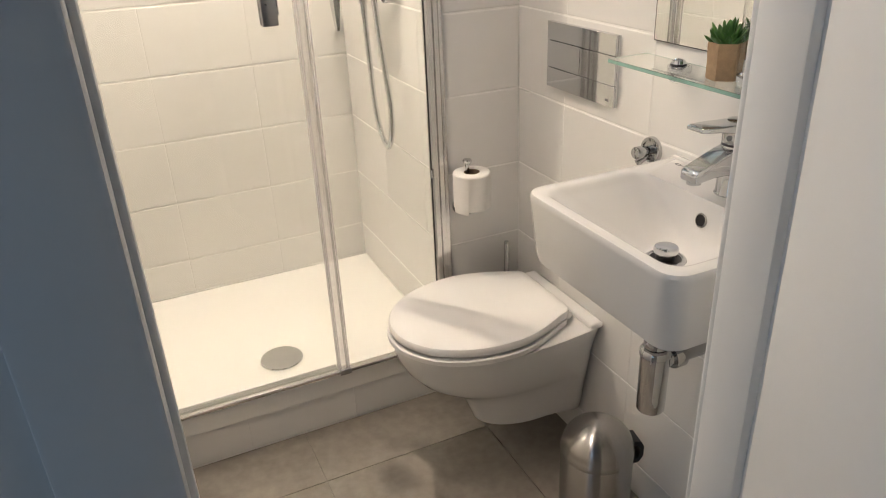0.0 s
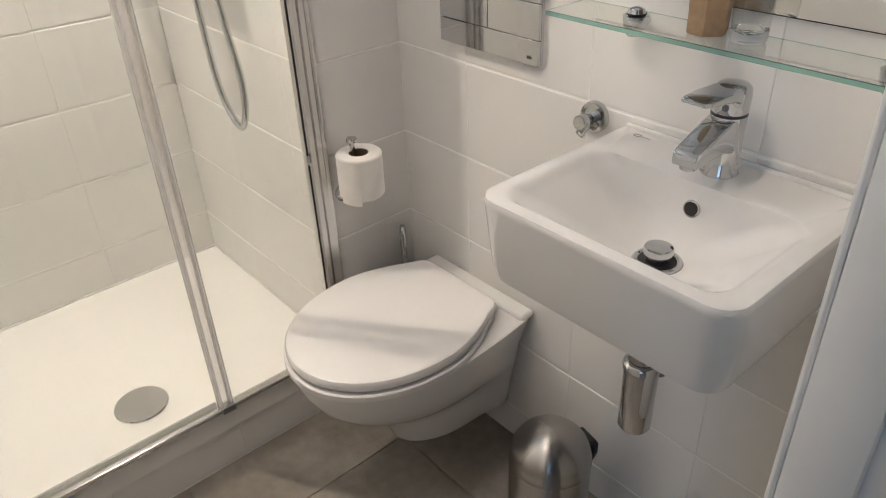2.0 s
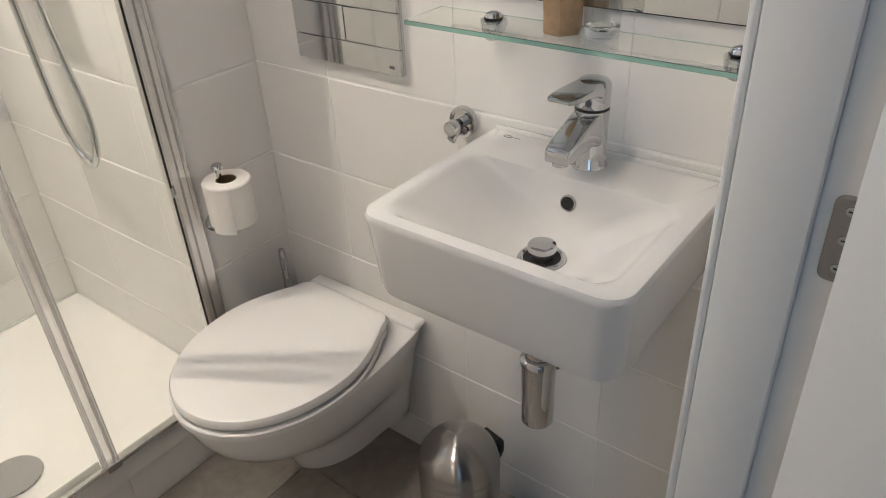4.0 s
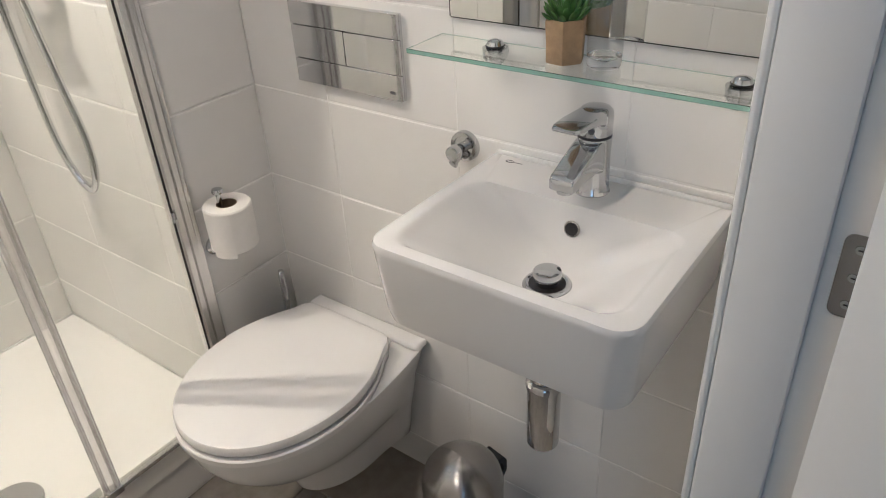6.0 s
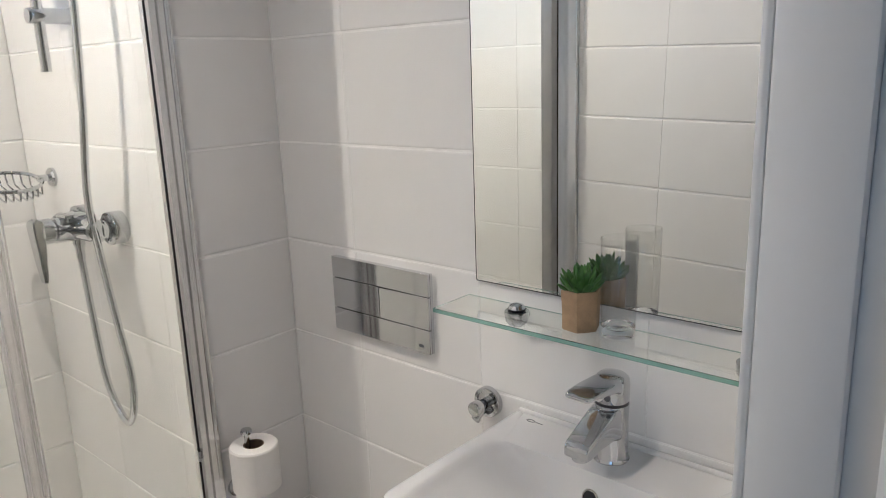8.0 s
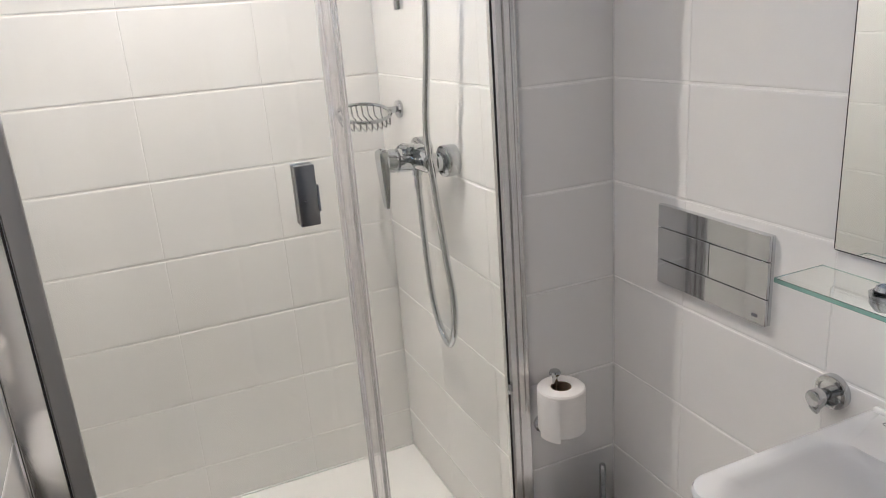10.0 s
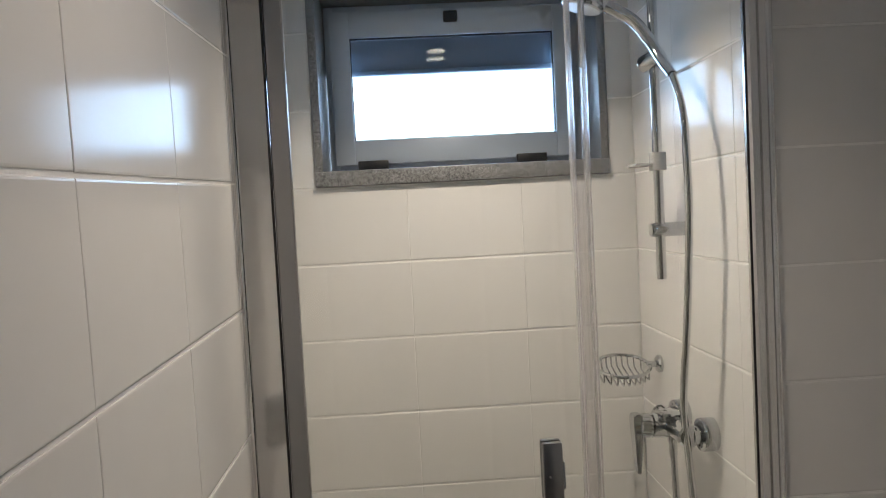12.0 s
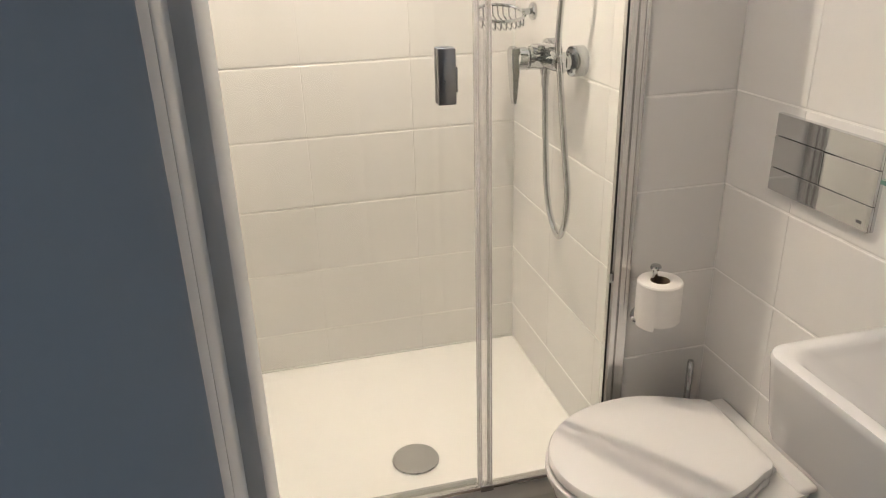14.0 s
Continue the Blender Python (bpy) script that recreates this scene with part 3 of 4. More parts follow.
roll_holder = thing("toilet_roll_holder", "chrome upright toilet roll holder on the tiles", "roll holder")
RX, RY = 1.018, 1.843
part("rod", lathe([(0.0055, 0.600), (0.0055, 0.738), (0.011, 0.740), (0.012, 0.744), (0.010, 0.748), (0, 0.749)], (RX, RY, 0), n=20), M_CHROME, roll_holder)
part("arm", tube([(RX, RY, 0.604), (RX, YP - 0.003, 0.604)], 0.0055, 12, smooth_path=False), M_CHROME, roll_holder)
part("rosette", lathe([(0.02, 0), (0.02, 0.006), (0.016, 0.010), (0, 0.0105)], (RX, YP, 0.604), (0, -1, 0)), M_CHROME, roll_holder)
tr = thing("toilet_roll", "white toilet paper roll on its holder", "toilet paper")
CXR, CYR = RX + 0.006, RY - 0.012
prof = [(0.020, 0.0), (0.045, 0.0), (0.0475, 0.003), (0.0475, 0.090), (0.045, 0.093), (0.021, 0.093), (0.0205, 0.092)]
part("paper", lathe(prof, (CXR, CYR, 0.625), n=48, ends=False), M_PAPER, tr)
part("core", lathe([(0.0202, 0.0), (0.0202, 0.0925), (0.019, 0.0925), (0.019, 0.0)], (CXR, CYR, 0.625), n=32, ends=False), M_CARD, tr, "brown cardboard core")
part("loose_sheet", loft(bmesh.new(), [[Vector((CXR + r * math.cos(a), CYR + r * math.sin(a), z)) for a, r in
     ((radians(178 + 8 * k), 0.0484 + 0.0003 * k) for k in range(8))] + [Vector((CXR + (r + 0.0005) * math.cos(a), CYR + (r + 0.0005) * math.sin(a), z)) for a, r in
     reversed([(radians(178 + 8 * k), 0.0484 + 0.0003 * k) for k in range(8)])] for z in (0.619, 0.711)]), M_PAPER, tr)

brush = thing("toilet_brush", "steel toilet brush in a holder behind the toilet", "toilet brush")
BXX, BYY = 1.134, 1.850
part("holder", lathe([(0.0, 0.0), (0.040, 0.0), (0.043, 0.004), (0.043, 0.345), (0.041, 0.348), (0.038, 0.346), (0.038, 0.10)], (BXX, BYY, 0), ends=False), M_STEEL, brush)
part("cap", lathe([(0.0375, 0.335), (0.0375, 0.348), (0.012, 0.352), (0.009, 0.354)], (BXX, BYY, 0)), M_BLACK, brush)
part("grip", lathe([(0.0075, 0.35), (0.0075, 0.485), (0.006, 0.491), (0, 0.492)], (BXX, BYY, 0), n=20), M_CHROME, brush)

# ---- washbasin ----
basin = thing("washbasin", "white rectangular wall-hung ceramic washbasin", "washbasin")
X0, X1, Y0, Y1, ZB = 0.864, XR - 0.0015, 0.930, 1.315, 0.876
rr = (0.008, 0.032, 0.034, 0.008)
bm = bmesh.new()
DX, DY = 1.024, 1.122
rings = [round_rect(X0 + 0.030, X1, Y0 + 0.026, Y1 - 0.026, 0.738, (0.008, 0.04, 0.04, 0.008)), round_rect(X0 + 0.014, X1, Y0 + 0.012, Y1 - 0.012, 0.745, rr),
         round_rect(X0 + 0.009, X1, Y0 + 0.008, Y1 - 0.008, 0.765, rr), round_rect(X0 + 0.001, X1, Y0 + 0.001, Y1 - 0.001, 0.862, rr), round_rect(X0, X1, Y0, Y1, 0.869, rr),
         round_rect(X0 + 0.002, X1, Y0 + 0.002, Y1 - 0.002, 0.8745, rr), round_rect(X0 + 0.007, X1 - 0.001, Y0 + 0.007, Y1 - 0.007, ZB, rr)]
for k in range(1, 37):
    u = k / 36
    lip = min(1.0, u / 0.13)
    fall = (0.62 * math.sin(u * math.pi / 2) + 0.38 * u * u * (3 - 2 * u)) * lip * lip * (3 - 2 * lip)
    h = u ** 0.9
    i0, i1 = X0 + 0.014 + (1.000 - X0 - 0.014) * h, 1.097 - 0.049 * u ** 2.6
    j0, j1 = Y0 + 0.014 + (DY - 0.024 - Y0 - 0.014) * h, Y1 - 0.014 + (DY + 0.024 - Y1 + 0.014) * h
    r = 0.030 + (0.0236 - 0.030) * u + 0.075 * u * (1 - u)
    rings.append(round_rect(i0, i1, j0, j1, ZB - 0.0935 * fall, (r, r, r, r) if k < 36 else 0.0238))
loft(bm, rings)
part("bowl", bm, M_CERAMIC, basin)
part("upstand", box(XR - 0.011, XR - 0.001, Y0 + 0.004, Y1 - 0.004, 0.870, 0.882, 0.004, 3), M_CERAMIC, basin)
part("overflow_ring", lathe([(0.0125, 0.0), (0.0125, 0.002), (0.010, 0.003), (0.0095, -0.004)], (1.0945, DY, 0.838), (-1, 0, 0.25), 24, ends=False), M_STEEL, basin, "dark metal overflow ring")
# flat black disc stands for the dark inside of the overflow
part("overflow_hole", lathe([(0.0105, 0.0), (0.0105, 0.0012)], (1.0945, DY, 0.838), (-1, 0, 0.25), 24), M_BLACK, basin)
part("mark", closed_tube([(1.173 + 0.0035 * math.cos(a), 1.274 + 0.0075 * math.sin(a), ZB + 0.0002) for a in [k * math.pi / 8 for k in range(16)]], 0.0006, 6), M_MARK, basin)
part("mark", box(1.1725, 1.1735, 1.252, 1.264, ZB - 0.0002, ZB + 0.0004), M_MARK, basin, smooth=False)

waste = thing("basin_waste", "chrome pop-up basin waste, half raised", "drain")
part("flange", lathe([(0.0265, 0.003), (0.029, 0.0045), (0.033, 0.003), (0.035, 0.0), (0.0265, -0.004)], (DX, DY, 0.7835), n=36, ends=False), M_CHROME, waste)
# black disc fills the waste opening, its shade given as colour
part("throat", lathe([(0.0264, 0.0), (0.0264, 0.0022)], (DX, DY, 0.7835), n=28), M_BLACK, waste)
part("plug", lathe([(0.0165, 0.0), (0.0165, 0.0085)], (DX, DY, 0.7855), n=32), M_BLACK, waste, "dark plug stem")
part("plug_cap", lathe([(0.0165, 0.0), (0.0195, 0.0008), (0.0205, 0.003), (0.0205, 0.010), (0.019, 0.0125), (0.012, 0.0138), (0, 0.0142)], (DX, DY, 0.7942), n=36), M_CHROME, waste)

tap = thing("basin_tap", "chrome single-lever basin tap", "tap")
TX, TY = 1.150, 1.122
part("body", lathe([(0.026, 0.0), (0.0265, 0.002), (0.0245, 0.006), (0.0235, 0.060), (0.0245, 0.080), (0.0245, 0.086)], (TX, TY, ZB - 0.0005), n=36), M_CHROME, tap)


def sweep(sections, bev=0.004):
    """Rounded sections: x, z centre, half width, half height."""
    bm = bmesh.new()
    rings = []
    for x, z, w, h, r in sections:
        rings.append([Vector((x, TY + p.x, z + p.y)) for p in round_rect(-w, w, -h, h, 0, r, 4)])
    return loft(bm, rings)


part("spout", sweep([(TX + 0.010, 0.934, 0.0195, 0.026, 0.008), (TX - 0.012, 0.936, 0.0215, 0.025, 0.006), (TX - 0.030, 0.937, 0.0213, 0.019, 0.005), (TX - 0.060, 0.932, 0.0205, 0.0135, 0.0045),
                     (TX - 0.088, 0.925, 0.0195, 0.0105, 0.004), (TX - 0.095, 0.923, 0.0180, 0.0085, 0.0035), (TX - 0.097, 0.922, 0.0155, 0.006, 0.003)]), M_CHROME, tap)
part("aerator", lathe([(0.0115, 0.0), (0.0115, -0.008), (0.009, -0.009)], (TX - 0.083, TY, 0.917), n=24), M_CHROME, tap)
part("seam", lathe([(0.0240, 0.0), (0.0240, 0.0038)], (TX, TY, ZB + 0.0853), n=36), M_BLACK, tap)
lv = part("lever", sweep([(TX - 0.014, 0.9915, 0.0225, 0.0105, 0.006), (TX - 0.024, 0.9945, 0.0230, 0.0070, 0.0045), (TX - 0.055, 0.9985, 0.0225, 0.0048, 0.003),
                     (TX - 0.084, 1.0005, 0.0205, 0.0036, 0.0025), (TX - 0.093, 1.0005, 0.0180, 0.0026, 0.002), (TX - 0.096, 1.0005, 0.0140, 0.0014, 0.001)]), M_CHROME, tap)
part("lever_cap", lathe([(0.0236, 0.965), (0.0245, 0.967), (0.0247, 0.990), (0.0235, 0.998), (0.019, 1.0025), (0.010, 1.0045), (0.0, 1.005)], (TX, TY, 0), n=40), M_CHROME, lv)
part("colour_dot", lathe([(0.0045, 0.0), (0.0045, 0.0015), (0.003, 0.002)], (TX - 0.0238, TY - 0.006, 0.976), (-0.97, -0.25, 0), 16), M_MARK, lv)

trap = thing("bottle_trap", "chrome bottle trap under the washbasin", "siphon")
part("bottle", lathe([(0.0, 0.0), (0.0235, 0.001), (0.0260, 0.005), (0.0265, 0.119), (0.0285, 0.121), (0.0285, 0.130), (0.026, 0.134), (0.022, 0.137)], (DX, DY, 0.474), n=36), M_CHROME, trap)
part("inlet_pipe", lathe([(0.0165, 0.60), (0.0165, 0.742)], (DX, DY, 0), n=24), M_CHROME, trap)
part("inlet_nut", lathe([(0.022, 0.612), (0.0225, 0.614), (0.0225, 0.632), (0.021, 0.634)], (DX, DY, 0), n=24), M_CHROME, trap)
part("outlet_pipe", tube([(DX + 0.02, DY, 0.576), (XR - 0.004, DY, 0.576)], 0.0155, 20, smooth_path=False), M_CHROME, trap)
part("outlet_nut", lathe([(0.021, 0.0), (0.0225, 0.002), (0.0225, 0.022), (0.020, 0.024)], (DX + 0.036, DY, 0.576), (1, 0, 0), 24), M_CHROME, trap)
part("wall_rosette", lathe([(0.030, 0.0), (0.030, 0.004), (0.024, 0.012), (0.017, 0.016)], (XR, DY, 0.576), (-1, 0, 0), 28), M_CHROME, trap)

hook = thing("robe_hook", "round chrome robe hook on the tiles", "hook")
HY, HZ2 = 1.376, 0.872
part("rosette", lathe([(0.0265, 0.0), (0.0265, 0.008), (0.025, 0.011), (0.019, 0.0115), (0.0185, 0.009), (0, 0.009)], (XR, HY, HZ2), (-1, 0, 0), 32), M_CHROME, hook)
part("peg", lathe([(0.009, 0.008), (0.009, 0.030), (0.0125, 0.031), (0.0125, 0.044), (0.011, 0.046), (0, 0.0465)], (XR, HY, HZ2), (-1, 0, 0), 24), M_CHROME, hook)
part("lower_peg", lathe([(0.006, 0.010), (0.006, 0.030), (0.008, 0.031), (0.008, 0.036), (0, 0.037)], (XR, HY + 0.004, HZ2 - 0.008), (-0.85, 0.12, -0.5), 20), M_CHROME, hook)

# ---- mirror, shelf and what stands on it ----
mirror = thing("mirror", "large frameless wall mirror over the shelf", "mirror")
MB = 1.084
part("silvered_glass", box(XR - 0.0048, XR - 0.0006, 0.862, 1.394, MB, 1.93), M_MIRROR, mirror, smooth=False)
part("edge_line", box(XR - 0.0050, XR - 0.0004, 1.3942, 1.3956, MB, 1.93), M_RUBBER, mirror, smooth=False)
part("edge_line", box(XR - 0.0050, XR - 0.0004, 0.862, 1.394, MB - 0.0014, MB - 0.0002), M_RUBBER, mirror, smooth=False)

shelf = thing("glass_shelf", "clear glass shelf with green edge below the mirror", "shelf")
SX0, SX1, SY0, SY1, SHZ = 1.104, XR - 0.004, 0.905, 1.412, 1.056
bm = box(SX0, SX1, SY0, SY1, SHZ - 0.007, SHZ, 0.0006, 1)
bm.faces.ensure_lookup_table()
for f in bm.faces:
    if abs(f.normal.z) < 0.5:
        f.material_index = 1
sg = part("pane", bm, M_GLASS, shelf, smooth=False, mats=[M_GLASS, M_EDGE])
sg.visible_shadow = False
for cy in (1.300, 0.944):
    c = part("clamp", lathe([(0.012, -0.030), (0.018, -0.022), (0.0195, -0.0072), (0.0, -0.0071)], (XR - 0.026, cy, SHZ), n=24), M_CHROME, shelf)
    part("clamp_cap", lathe([(0.0125, 0.0001), (0.0135, 0.002), (0.011, 0.0075), (0.005, 0.010), (0, 0.0105)], (XR - 0.026, cy, SHZ), n=24), M_CHROME, c)
    part("clamp_gasket", lathe([(0.0142, 0.0001), (0.0142, 0.0016)], (XR - 0.026, cy, SHZ), n=24), M_RUBBER, c)
    part("stem", lathe([(0.008, 0.0), (0.008, 0.012)], (XR, cy, SHZ - 0.018), (-1, 0, 0), 16), M_CHROME, c)

pot = thing("potted_succulent", "small green artificial succulent in a jute-wrapped pot on the shelf", "plant")
PX, PY = 1.158, 1.177
bm = bmesh.new()
rings = []
for z, r in ((0.0, 0.0262), (0.002, 0.0275), (0.027, 0.028), (0.055, 0.0295), (0.059, 0.0288), (0.0585, 0.0258), (0.051, 0.0252)):
    rings.append([Vector((PX + r * (1 + 0.02 * math.sin(9 * z * 40 + k)) * math.cos(radians(60 * k + 20 + 30 * j)) * (1.0 if j == 0 else 0.885), PY + r * math.sin(radians(60 * k + 20 + 30 * j)) * (1.0 if j == 0 else 0.885), SHZ + 0.0004 + z))
                  for k in range(6) for j in (0, 1)])
loft(bm, rings)
part("wrapped_pot", bm, M_JUTE, pot)
part("soil", lathe([(0.023, 0.048), (0.023, 0.0530), (0, 0.0555)], (PX, PY, SHZ), n=16), M_SOIL, pot)
rnd = random.Random(4)
for tier, (cnt, tilt, ln, w) in enumerate(((13, 62, 0.025, 0.0055), (11, 46, 0.030, 0.0055), (9, 30, 0.034, 0.0052), (6, 15, 0.036, 0.0047), (2, 6, 0.034, 0.0042))):
    for k in range(cnt):
        az = 2 * math.pi * (k + 0.5 * (tier % 2)) / cnt + rnd.uniform(-0.15, 0.15)
        tl = radians(tilt + rnd.uniform(-8, 8))
        L = ln * rnd.uniform(0.88, 1.12)
        d = Vector((math.cos(az) * math.sin(tl), math.sin(az) * math.sin(tl), math.cos(tl)))
        s = Vector((-math.sin(az), math.cos(az), 0))
        u = d.cross(s)
        base = Vector((PX, PY, SHZ + 0.053)) + Vector((math.cos(az), math.sin(az), 0)) * 0.013 * (tilt / 68)
        rings = []
        for q, ww in ((0.0, 0.35), (0.2, 0.6), (0.5, 0.92), (0.72, 1.0), (0.88, 0.72), (0.97, 0.3), (1.0, 0.05)):
            ctr = base + d * L * q + Vector((0, 0, 1)) * 0.006 * q * q
            rings.append([ctr + s * (w * ww * math.cos(2 * math.pi * j / 7)) + u * (w * 0.5 * ww * math.sin(2 * math.pi * j / 7)) for j in range(7)])
        part("leaf", loft(bmesh.new(), rings), M_LEAF, pot)

tumbler = thing("drinking_glass", "tall clear drinking glass on the shelf", "glass")
GX, GY = 1.160, 1.120
part("glass_wall", lathe([(0.0222, 0.0150), (0.0232, 0.0150), (0.0238, 0.03), (0.0250, 0.1375), (0.0243, 0.1385), (0.0236, 0.1375), (0.0226, 0.03), (0.0222, 0.0150)], (GX, GY, SHZ + 0.0003), n=64, ends=False), M_THINGLASS, tumbler).visible_shadow = False
part("glass_base", lathe([(0.0, 0.0), (0.021, 0.0), (0.0228, 0.003), (0.0232, 0.0148), (0.019, 0.0140), (0.010, 0.0105), (0.0, 0.0095)], (GX, GY, SHZ + 0.0003), n=48), M_CRYSTAL, tumbler, "thick clear base").visible_shadow = False

# ---- pedal bin ----
bin_ = thing("pedal_bin", "brushed steel pedal bin with domed lid and black base", "bin")
NX, NY, NR = 1.065, 1.320, 0.081
part("base", lathe([(0.0, 0.0), (NR + 0.003, 0.0), (NR + 0.0045, 0.004), (NR + 0.0045, 0.020), (NR + 0.002, 0.023), (NR - 0.002, 0.023)], (NX, NY, 0), n=48), M_BLACK, bin_, "black plastic base ring")
part("drum", lathe([(NR, 0.018), (NR, 0.202), (NR - 0.001, 0.204)], (NX, NY, 0), n=56), M_STEEL, bin_)
# dark ring drawn in place of the shade between drum and lid
part("lid_gap", lathe([(NR - 0.0015, 0.202), (NR - 0.0015, 0.207)], (NX, NY, 0), n=48), M_RUBBER, bin_)
dome = [(NR + 0.001, 0.2065), (NR + 0.001, 0.216), (NR - 0.001, 0.221)] + [((NR - 0.002) * math.cos(radians(a)), 0.224 + 0.063 * math.sin(radians(a))) for a in range(8, 90, 8)] + [(0, 0.287)]
part("lid", lathe(dome, (NX, NY, 0), n=56), M_STEEL, bin_)
pd = Vector((-0.99, 0.10, 0)).normalized()
pp = Vector((NX, NY, 0)) + pd * (NR + 0.012)
bm = lathe([(0.0, 0.006), (0.025, 0.007), (0.0265, 0.010), (0.024, 0.0135), (0.012, 0.015), (0, 0.0152)], (0, 0, 0), n=28)
bmesh.ops.scale(bm, vec=(1.0, 1.25, 1), verts=bm.verts[:])
bmesh.ops.rotate(bm, matrix=Matrix.Rotation(math.atan2(pd.y, pd.x), 3, 'Z'), verts=bm.verts[:])
bmesh.ops.translate(bm, vec=pp + pd * 0.006, verts=bm.verts[:])
part("pedal", bm, M_STEEL, bin_, "steel foot pedal")
hp = Vector((NX, NY, 0)) - Vector((-0.97, 0.2, 0)).normalized() * (NR + 0.002)
bm = bmesh.new()
prof = [(0.0, 0.225), (0.016, 0.222), (0.024, 0.208), (0.024, 0.180), (0.014, 0.165), (0.0, 0.163), (0.0, 0.172), (0.010, 0.176), (0.015, 0.186), (0.015, 0.203), (0.010, 0.212), (0.0, 0.214)]
hd2 = (hp - Vector((NX, NY, 0))).normalized()
sd = Vector((-hd2.y, hd2.x, 0))
loft(bm, [[hp + hd2 * (a - 0.002) + sd * w + Vector((0, 0, z)) for a, z in prof] for w in (-0.021, 0.021)])
part("rear_handle", bm, M_BLACK, bin_, "black rear handle")

# ---- open door leaf, hinge ----
leaf = thing("door_leaf", "white lacquered bathroom door standing open", "door")
LEAF = Matrix.Translation((0.8385, 0.750, 0)) @ Matrix.Rotation(radians(-16), 4, 'Z')
bm = box(0.0, 0.027, -0.63, 0.0, 0.008, 2.03, 0.003)
bmesh.ops.transform(bm, matrix=LEAF, verts=bm.verts[:])
part("panel", bm, M_LACQ, leaf)
hinge = part("hinge", loft(bmesh.new(), [[Vector((x, p.x, p.y)) for p in round_rect(0.7415, 0.7665, 0.975, 1.055, 0, 0.008, 5)] for x in (0.8688, 0.8672)]), M_STEEL, leaf, "brushed steel hinge plate")
for z in (0.988, 1.015, 1.042):
    s = part("screw", lathe([(0.0045, 0.0), (0.0042, 0.0006), (0.002, 0.0008)], (0.8672, 0.753, z), (-1, 0, 0), 16), M_CHROME, hinge)
    # raised black bar stands for the shaded slot in the screw head
    part("slot", box(0.8660, 0.8666, 0.7512, 0.7548, z - 0.0006, z + 0.0006), M_BLACK, s, smooth=False)

# ---- ceiling lamps ----
for lx, ly in LAMPS:
    lamp = tagged(new("ceiling_downlight"), "round surface-mounted ceiling downlight, switched on", "ceiling light", "ceiling lights")
    part("housing", lathe([(0.052, 0.0), (0.052, LAMP_Z - CEIL + 0.004), (0.050, LAMP_Z - CEIL), (0.037, LAMP_Z - CEIL), (0.037, LAMP_Z - CEIL + 0.004)], (lx, ly, CEIL), n=40, ends=False), M_CHROME, lamp)
    part("diffuser", lathe([(0.0, 0.0), (0.0365, 0.0), (0.0365, 0.003), (0, 0.003)], (lx, ly, LAMP_Z), n=40, ends=False), M_LAMPGLASS, lamp)

# ---- tiles ----
MESHES = {}


def piece_mesh(name, w, h, mat, depth=T, bev=0.003):
    key = (name, round(w, 4), round(h, 4))
    if key not in MESHES:
        v, f = [], []
        for ins, d in ((0, 0), (0, depth - 0.0008), (bev * 0.35, depth - 0.0003), (bev, depth)):
            side = ins * 0.45
            v += [(side, ins, d), (w - side, ins, d), (w - side, h - ins, d), (side, h - ins, d)]
        for k in range(3):
            for i in range(4):
                j = (i + 1) % 4
                f.append((4 * k + i, 4 * k + j, 4 * k + 4 + j, 4 * k + 4 + i))
        f.append((12, 13, 14, 15))
        me = bpy.data.meshes.new(name)
        me.from_pydata(v, [], f)
        me.materials.append(mat)
        MESHES[key] = me
    return MESHES[key]


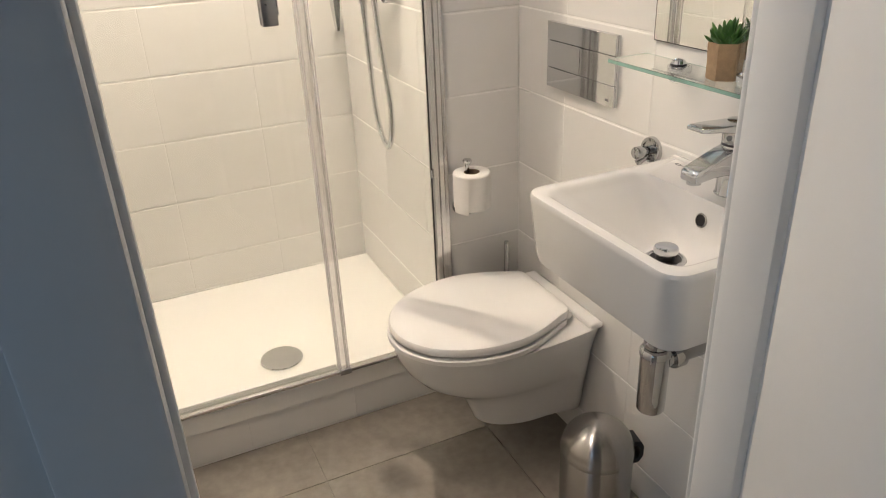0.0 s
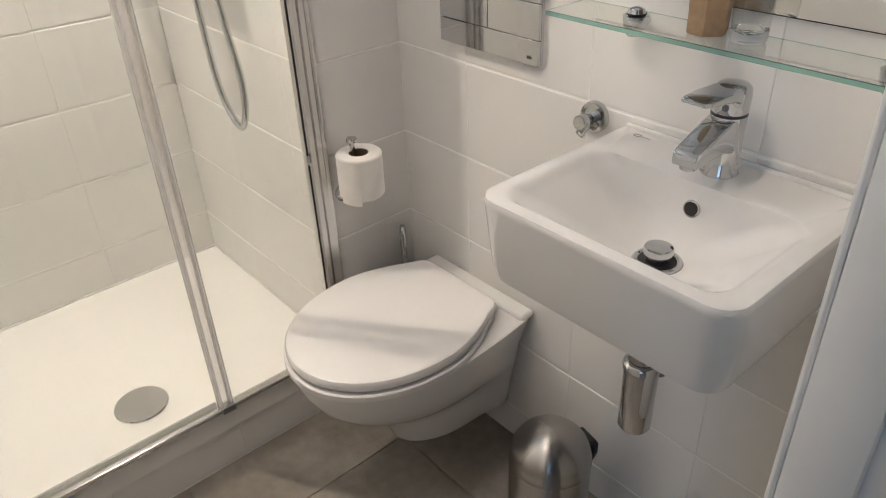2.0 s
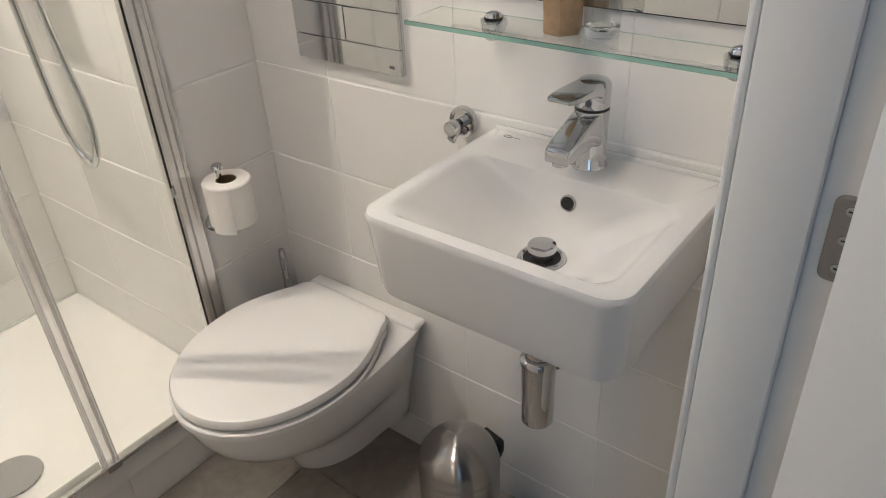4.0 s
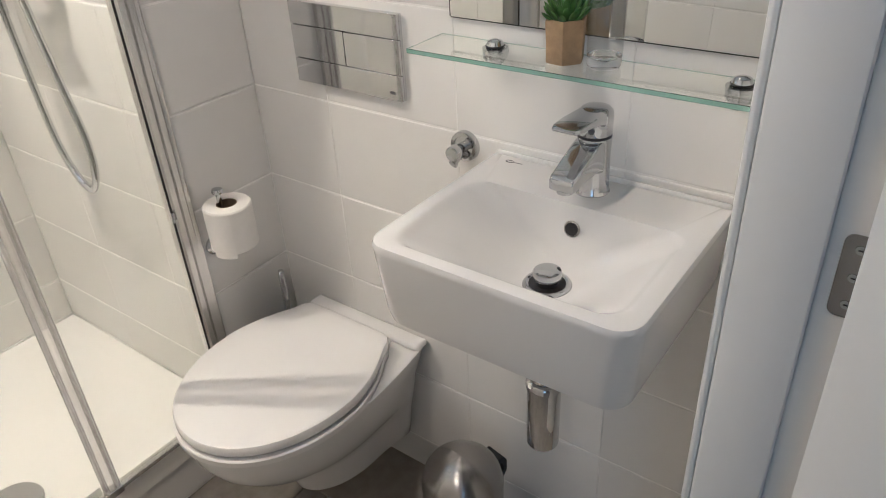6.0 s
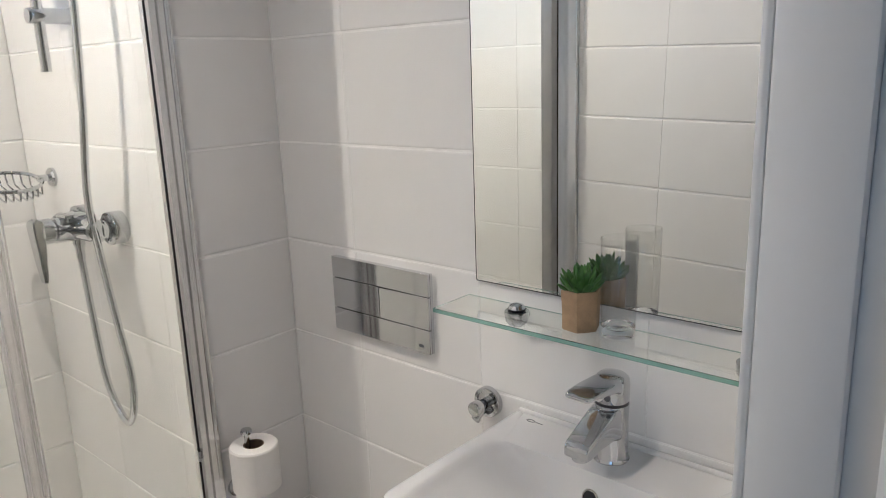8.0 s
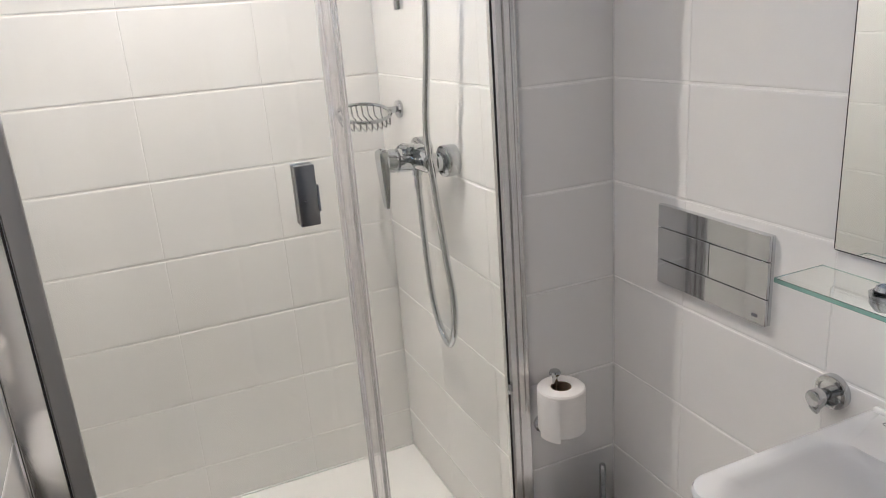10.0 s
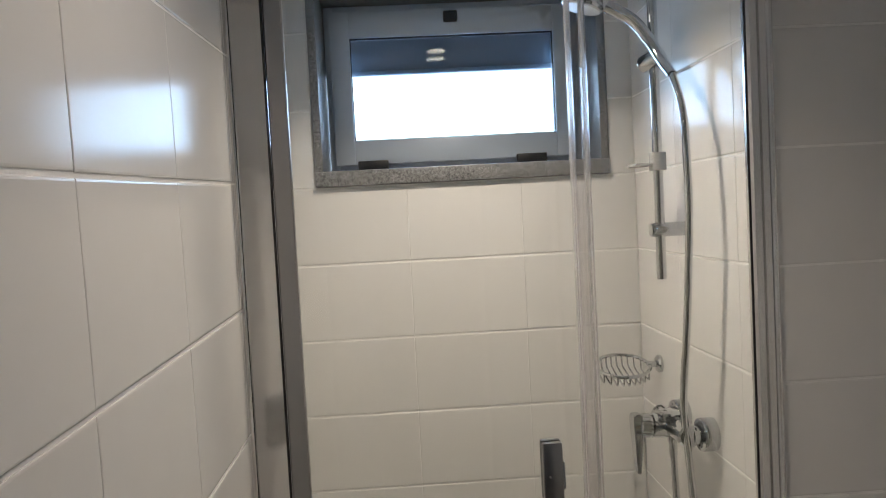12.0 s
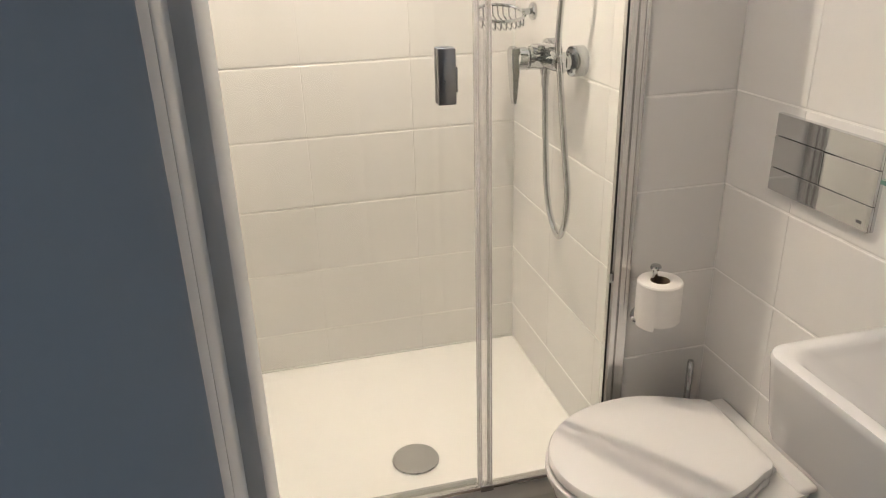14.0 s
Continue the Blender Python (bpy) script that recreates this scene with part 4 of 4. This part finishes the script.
def lay(parent, origin, u, v, us, vs, mat, hole=None, gap=0.0044, side_gap=0.0006, name="tile", seed=0, depth=T):
    """Tiles between the breaks us and vs on a face; u x v points out of the wall."""
    rnd2 = random.Random(seed)
    u, v = Vector(u), Vector(v)
    n = u.cross(v)
    for a0, a1 in zip(us, us[1:]):
        for b0, b1 in zip(vs, vs[1:]):
            rects = [(a0, a1, b0, b1)]
            if hole and a0 < hole[1] and a1 > hole[0] and b0 < hole[3] and b1 > hole[2]:
                h0, h1, k0, k1 = hole
                rects = [(a0, min(a1, h0), b0, b1), (max(a0, h1), a1, b0, b1), (max(a0, h0), min(a1, h1), b0, min(b1, k0)), (max(a0, h0), min(a1, h1), max(b0, k1), b1)]
            for c0, c1, d0, d1 in rects:
                if c1 - c0 < 0.012 or d1 - d0 < 0.012:
                    continue
                ob = new(name, piece_mesh(name, c1 - c0 - side_gap, d1 - d0 - gap, mat, depth))
                wob = [rnd2.gauss(0, 0.0007) for _ in range(2)]
                rot = Matrix((u + n * wob[0], v + n * wob[1], n)).transposed().to_4x4()
                ob.parent = parent
                ob.matrix_world = Matrix.Translation(Vector(origin) + u * (c0 + side_gap / 2) + v * (d0 + gap / 2)) @ rot


def steps(first, size, lo, hi):
    k = math.floor((lo - first) / size)
    out = [lo]
    x = first + k * size
    while x < hi - 0.008:
        if x > lo + 0.008:
            out.append(x)
        x += size
    return out + [hi]


ROWS = steps(0.092, 0.2, 0.002, CEIL)
# basin wall faces -x: u = -y, v = z
lay(wall_right, (XR + T, YP, 0), (0, -1, 0), (0, 0, 1), steps(0.206, 0.3, 0.0, YP - YD1), ROWS, M_TILE, seed=1)
# left wall faces +x: u = y, v = z
lay(wall_left, (XL - T, 0, 0), (0, 0.99955, 0.03), (0, -0.03, 0.99955), steps(1.353, 0.267, YD1 + 0.02, 1.90) + [YLS + 0.04], steps(0.018, 0.2, -0.04, CEIL - 0.06), M_TILE, seed=2)
lay(wall_left, (XLS - T, 0, 0), (0, 1, 0), (0, 0, 1), steps(2.11, 0.3, YLS, YB), steps(0.092, 0.2, 0.172, CEIL), M_TILE, seed=8)
# pier front and shower back face -y: u = x
lay(pier, (0, YP + T, 0), (1, 0, 0), (0, 0, 1), [XS + 0.0, XR], ROWS, M_TILE, seed=3)
lay(wall_back, (0, YB + T, 0), (1, 0, 0), (0, 0, 1), steps(0.367, 0.3, XLS, XS), steps(0.092, 0.2, 0.172, CEIL), M_TILE, (W0 - 0.001, W1 + 0.001, S0 - 0.042, S1 + 0.002), seed=4)
# shower side faces -x
lay(pier, (XS + T, YB, 0), (0, -1, 0), (0, 0, 1), steps(0.30, 0.3, 0.0, YB - YP - 0.001), steps(0.092, 0.2, 0.172, CEIL), M_TILE, seed=5)
# plinth faces -y
lay(plinth, (0, 1.942, 0), (1, 0, 0), (0, 0, 1), steps(0.39, 0.3, XL, XS), [0.002, 0.108], M_TILE, seed=6)
# floor
lay(ground, (0, 0, FLOOR_T), (1, 0, 0), (0, 1, 0), steps(0.535, 0.465, -1.5, 2.4), steps(1.73, 0.465, -1.6, 1.942), M_FLOOR, gap=0.0022, seed=7, depth=0.004, side_gap=0.0022)
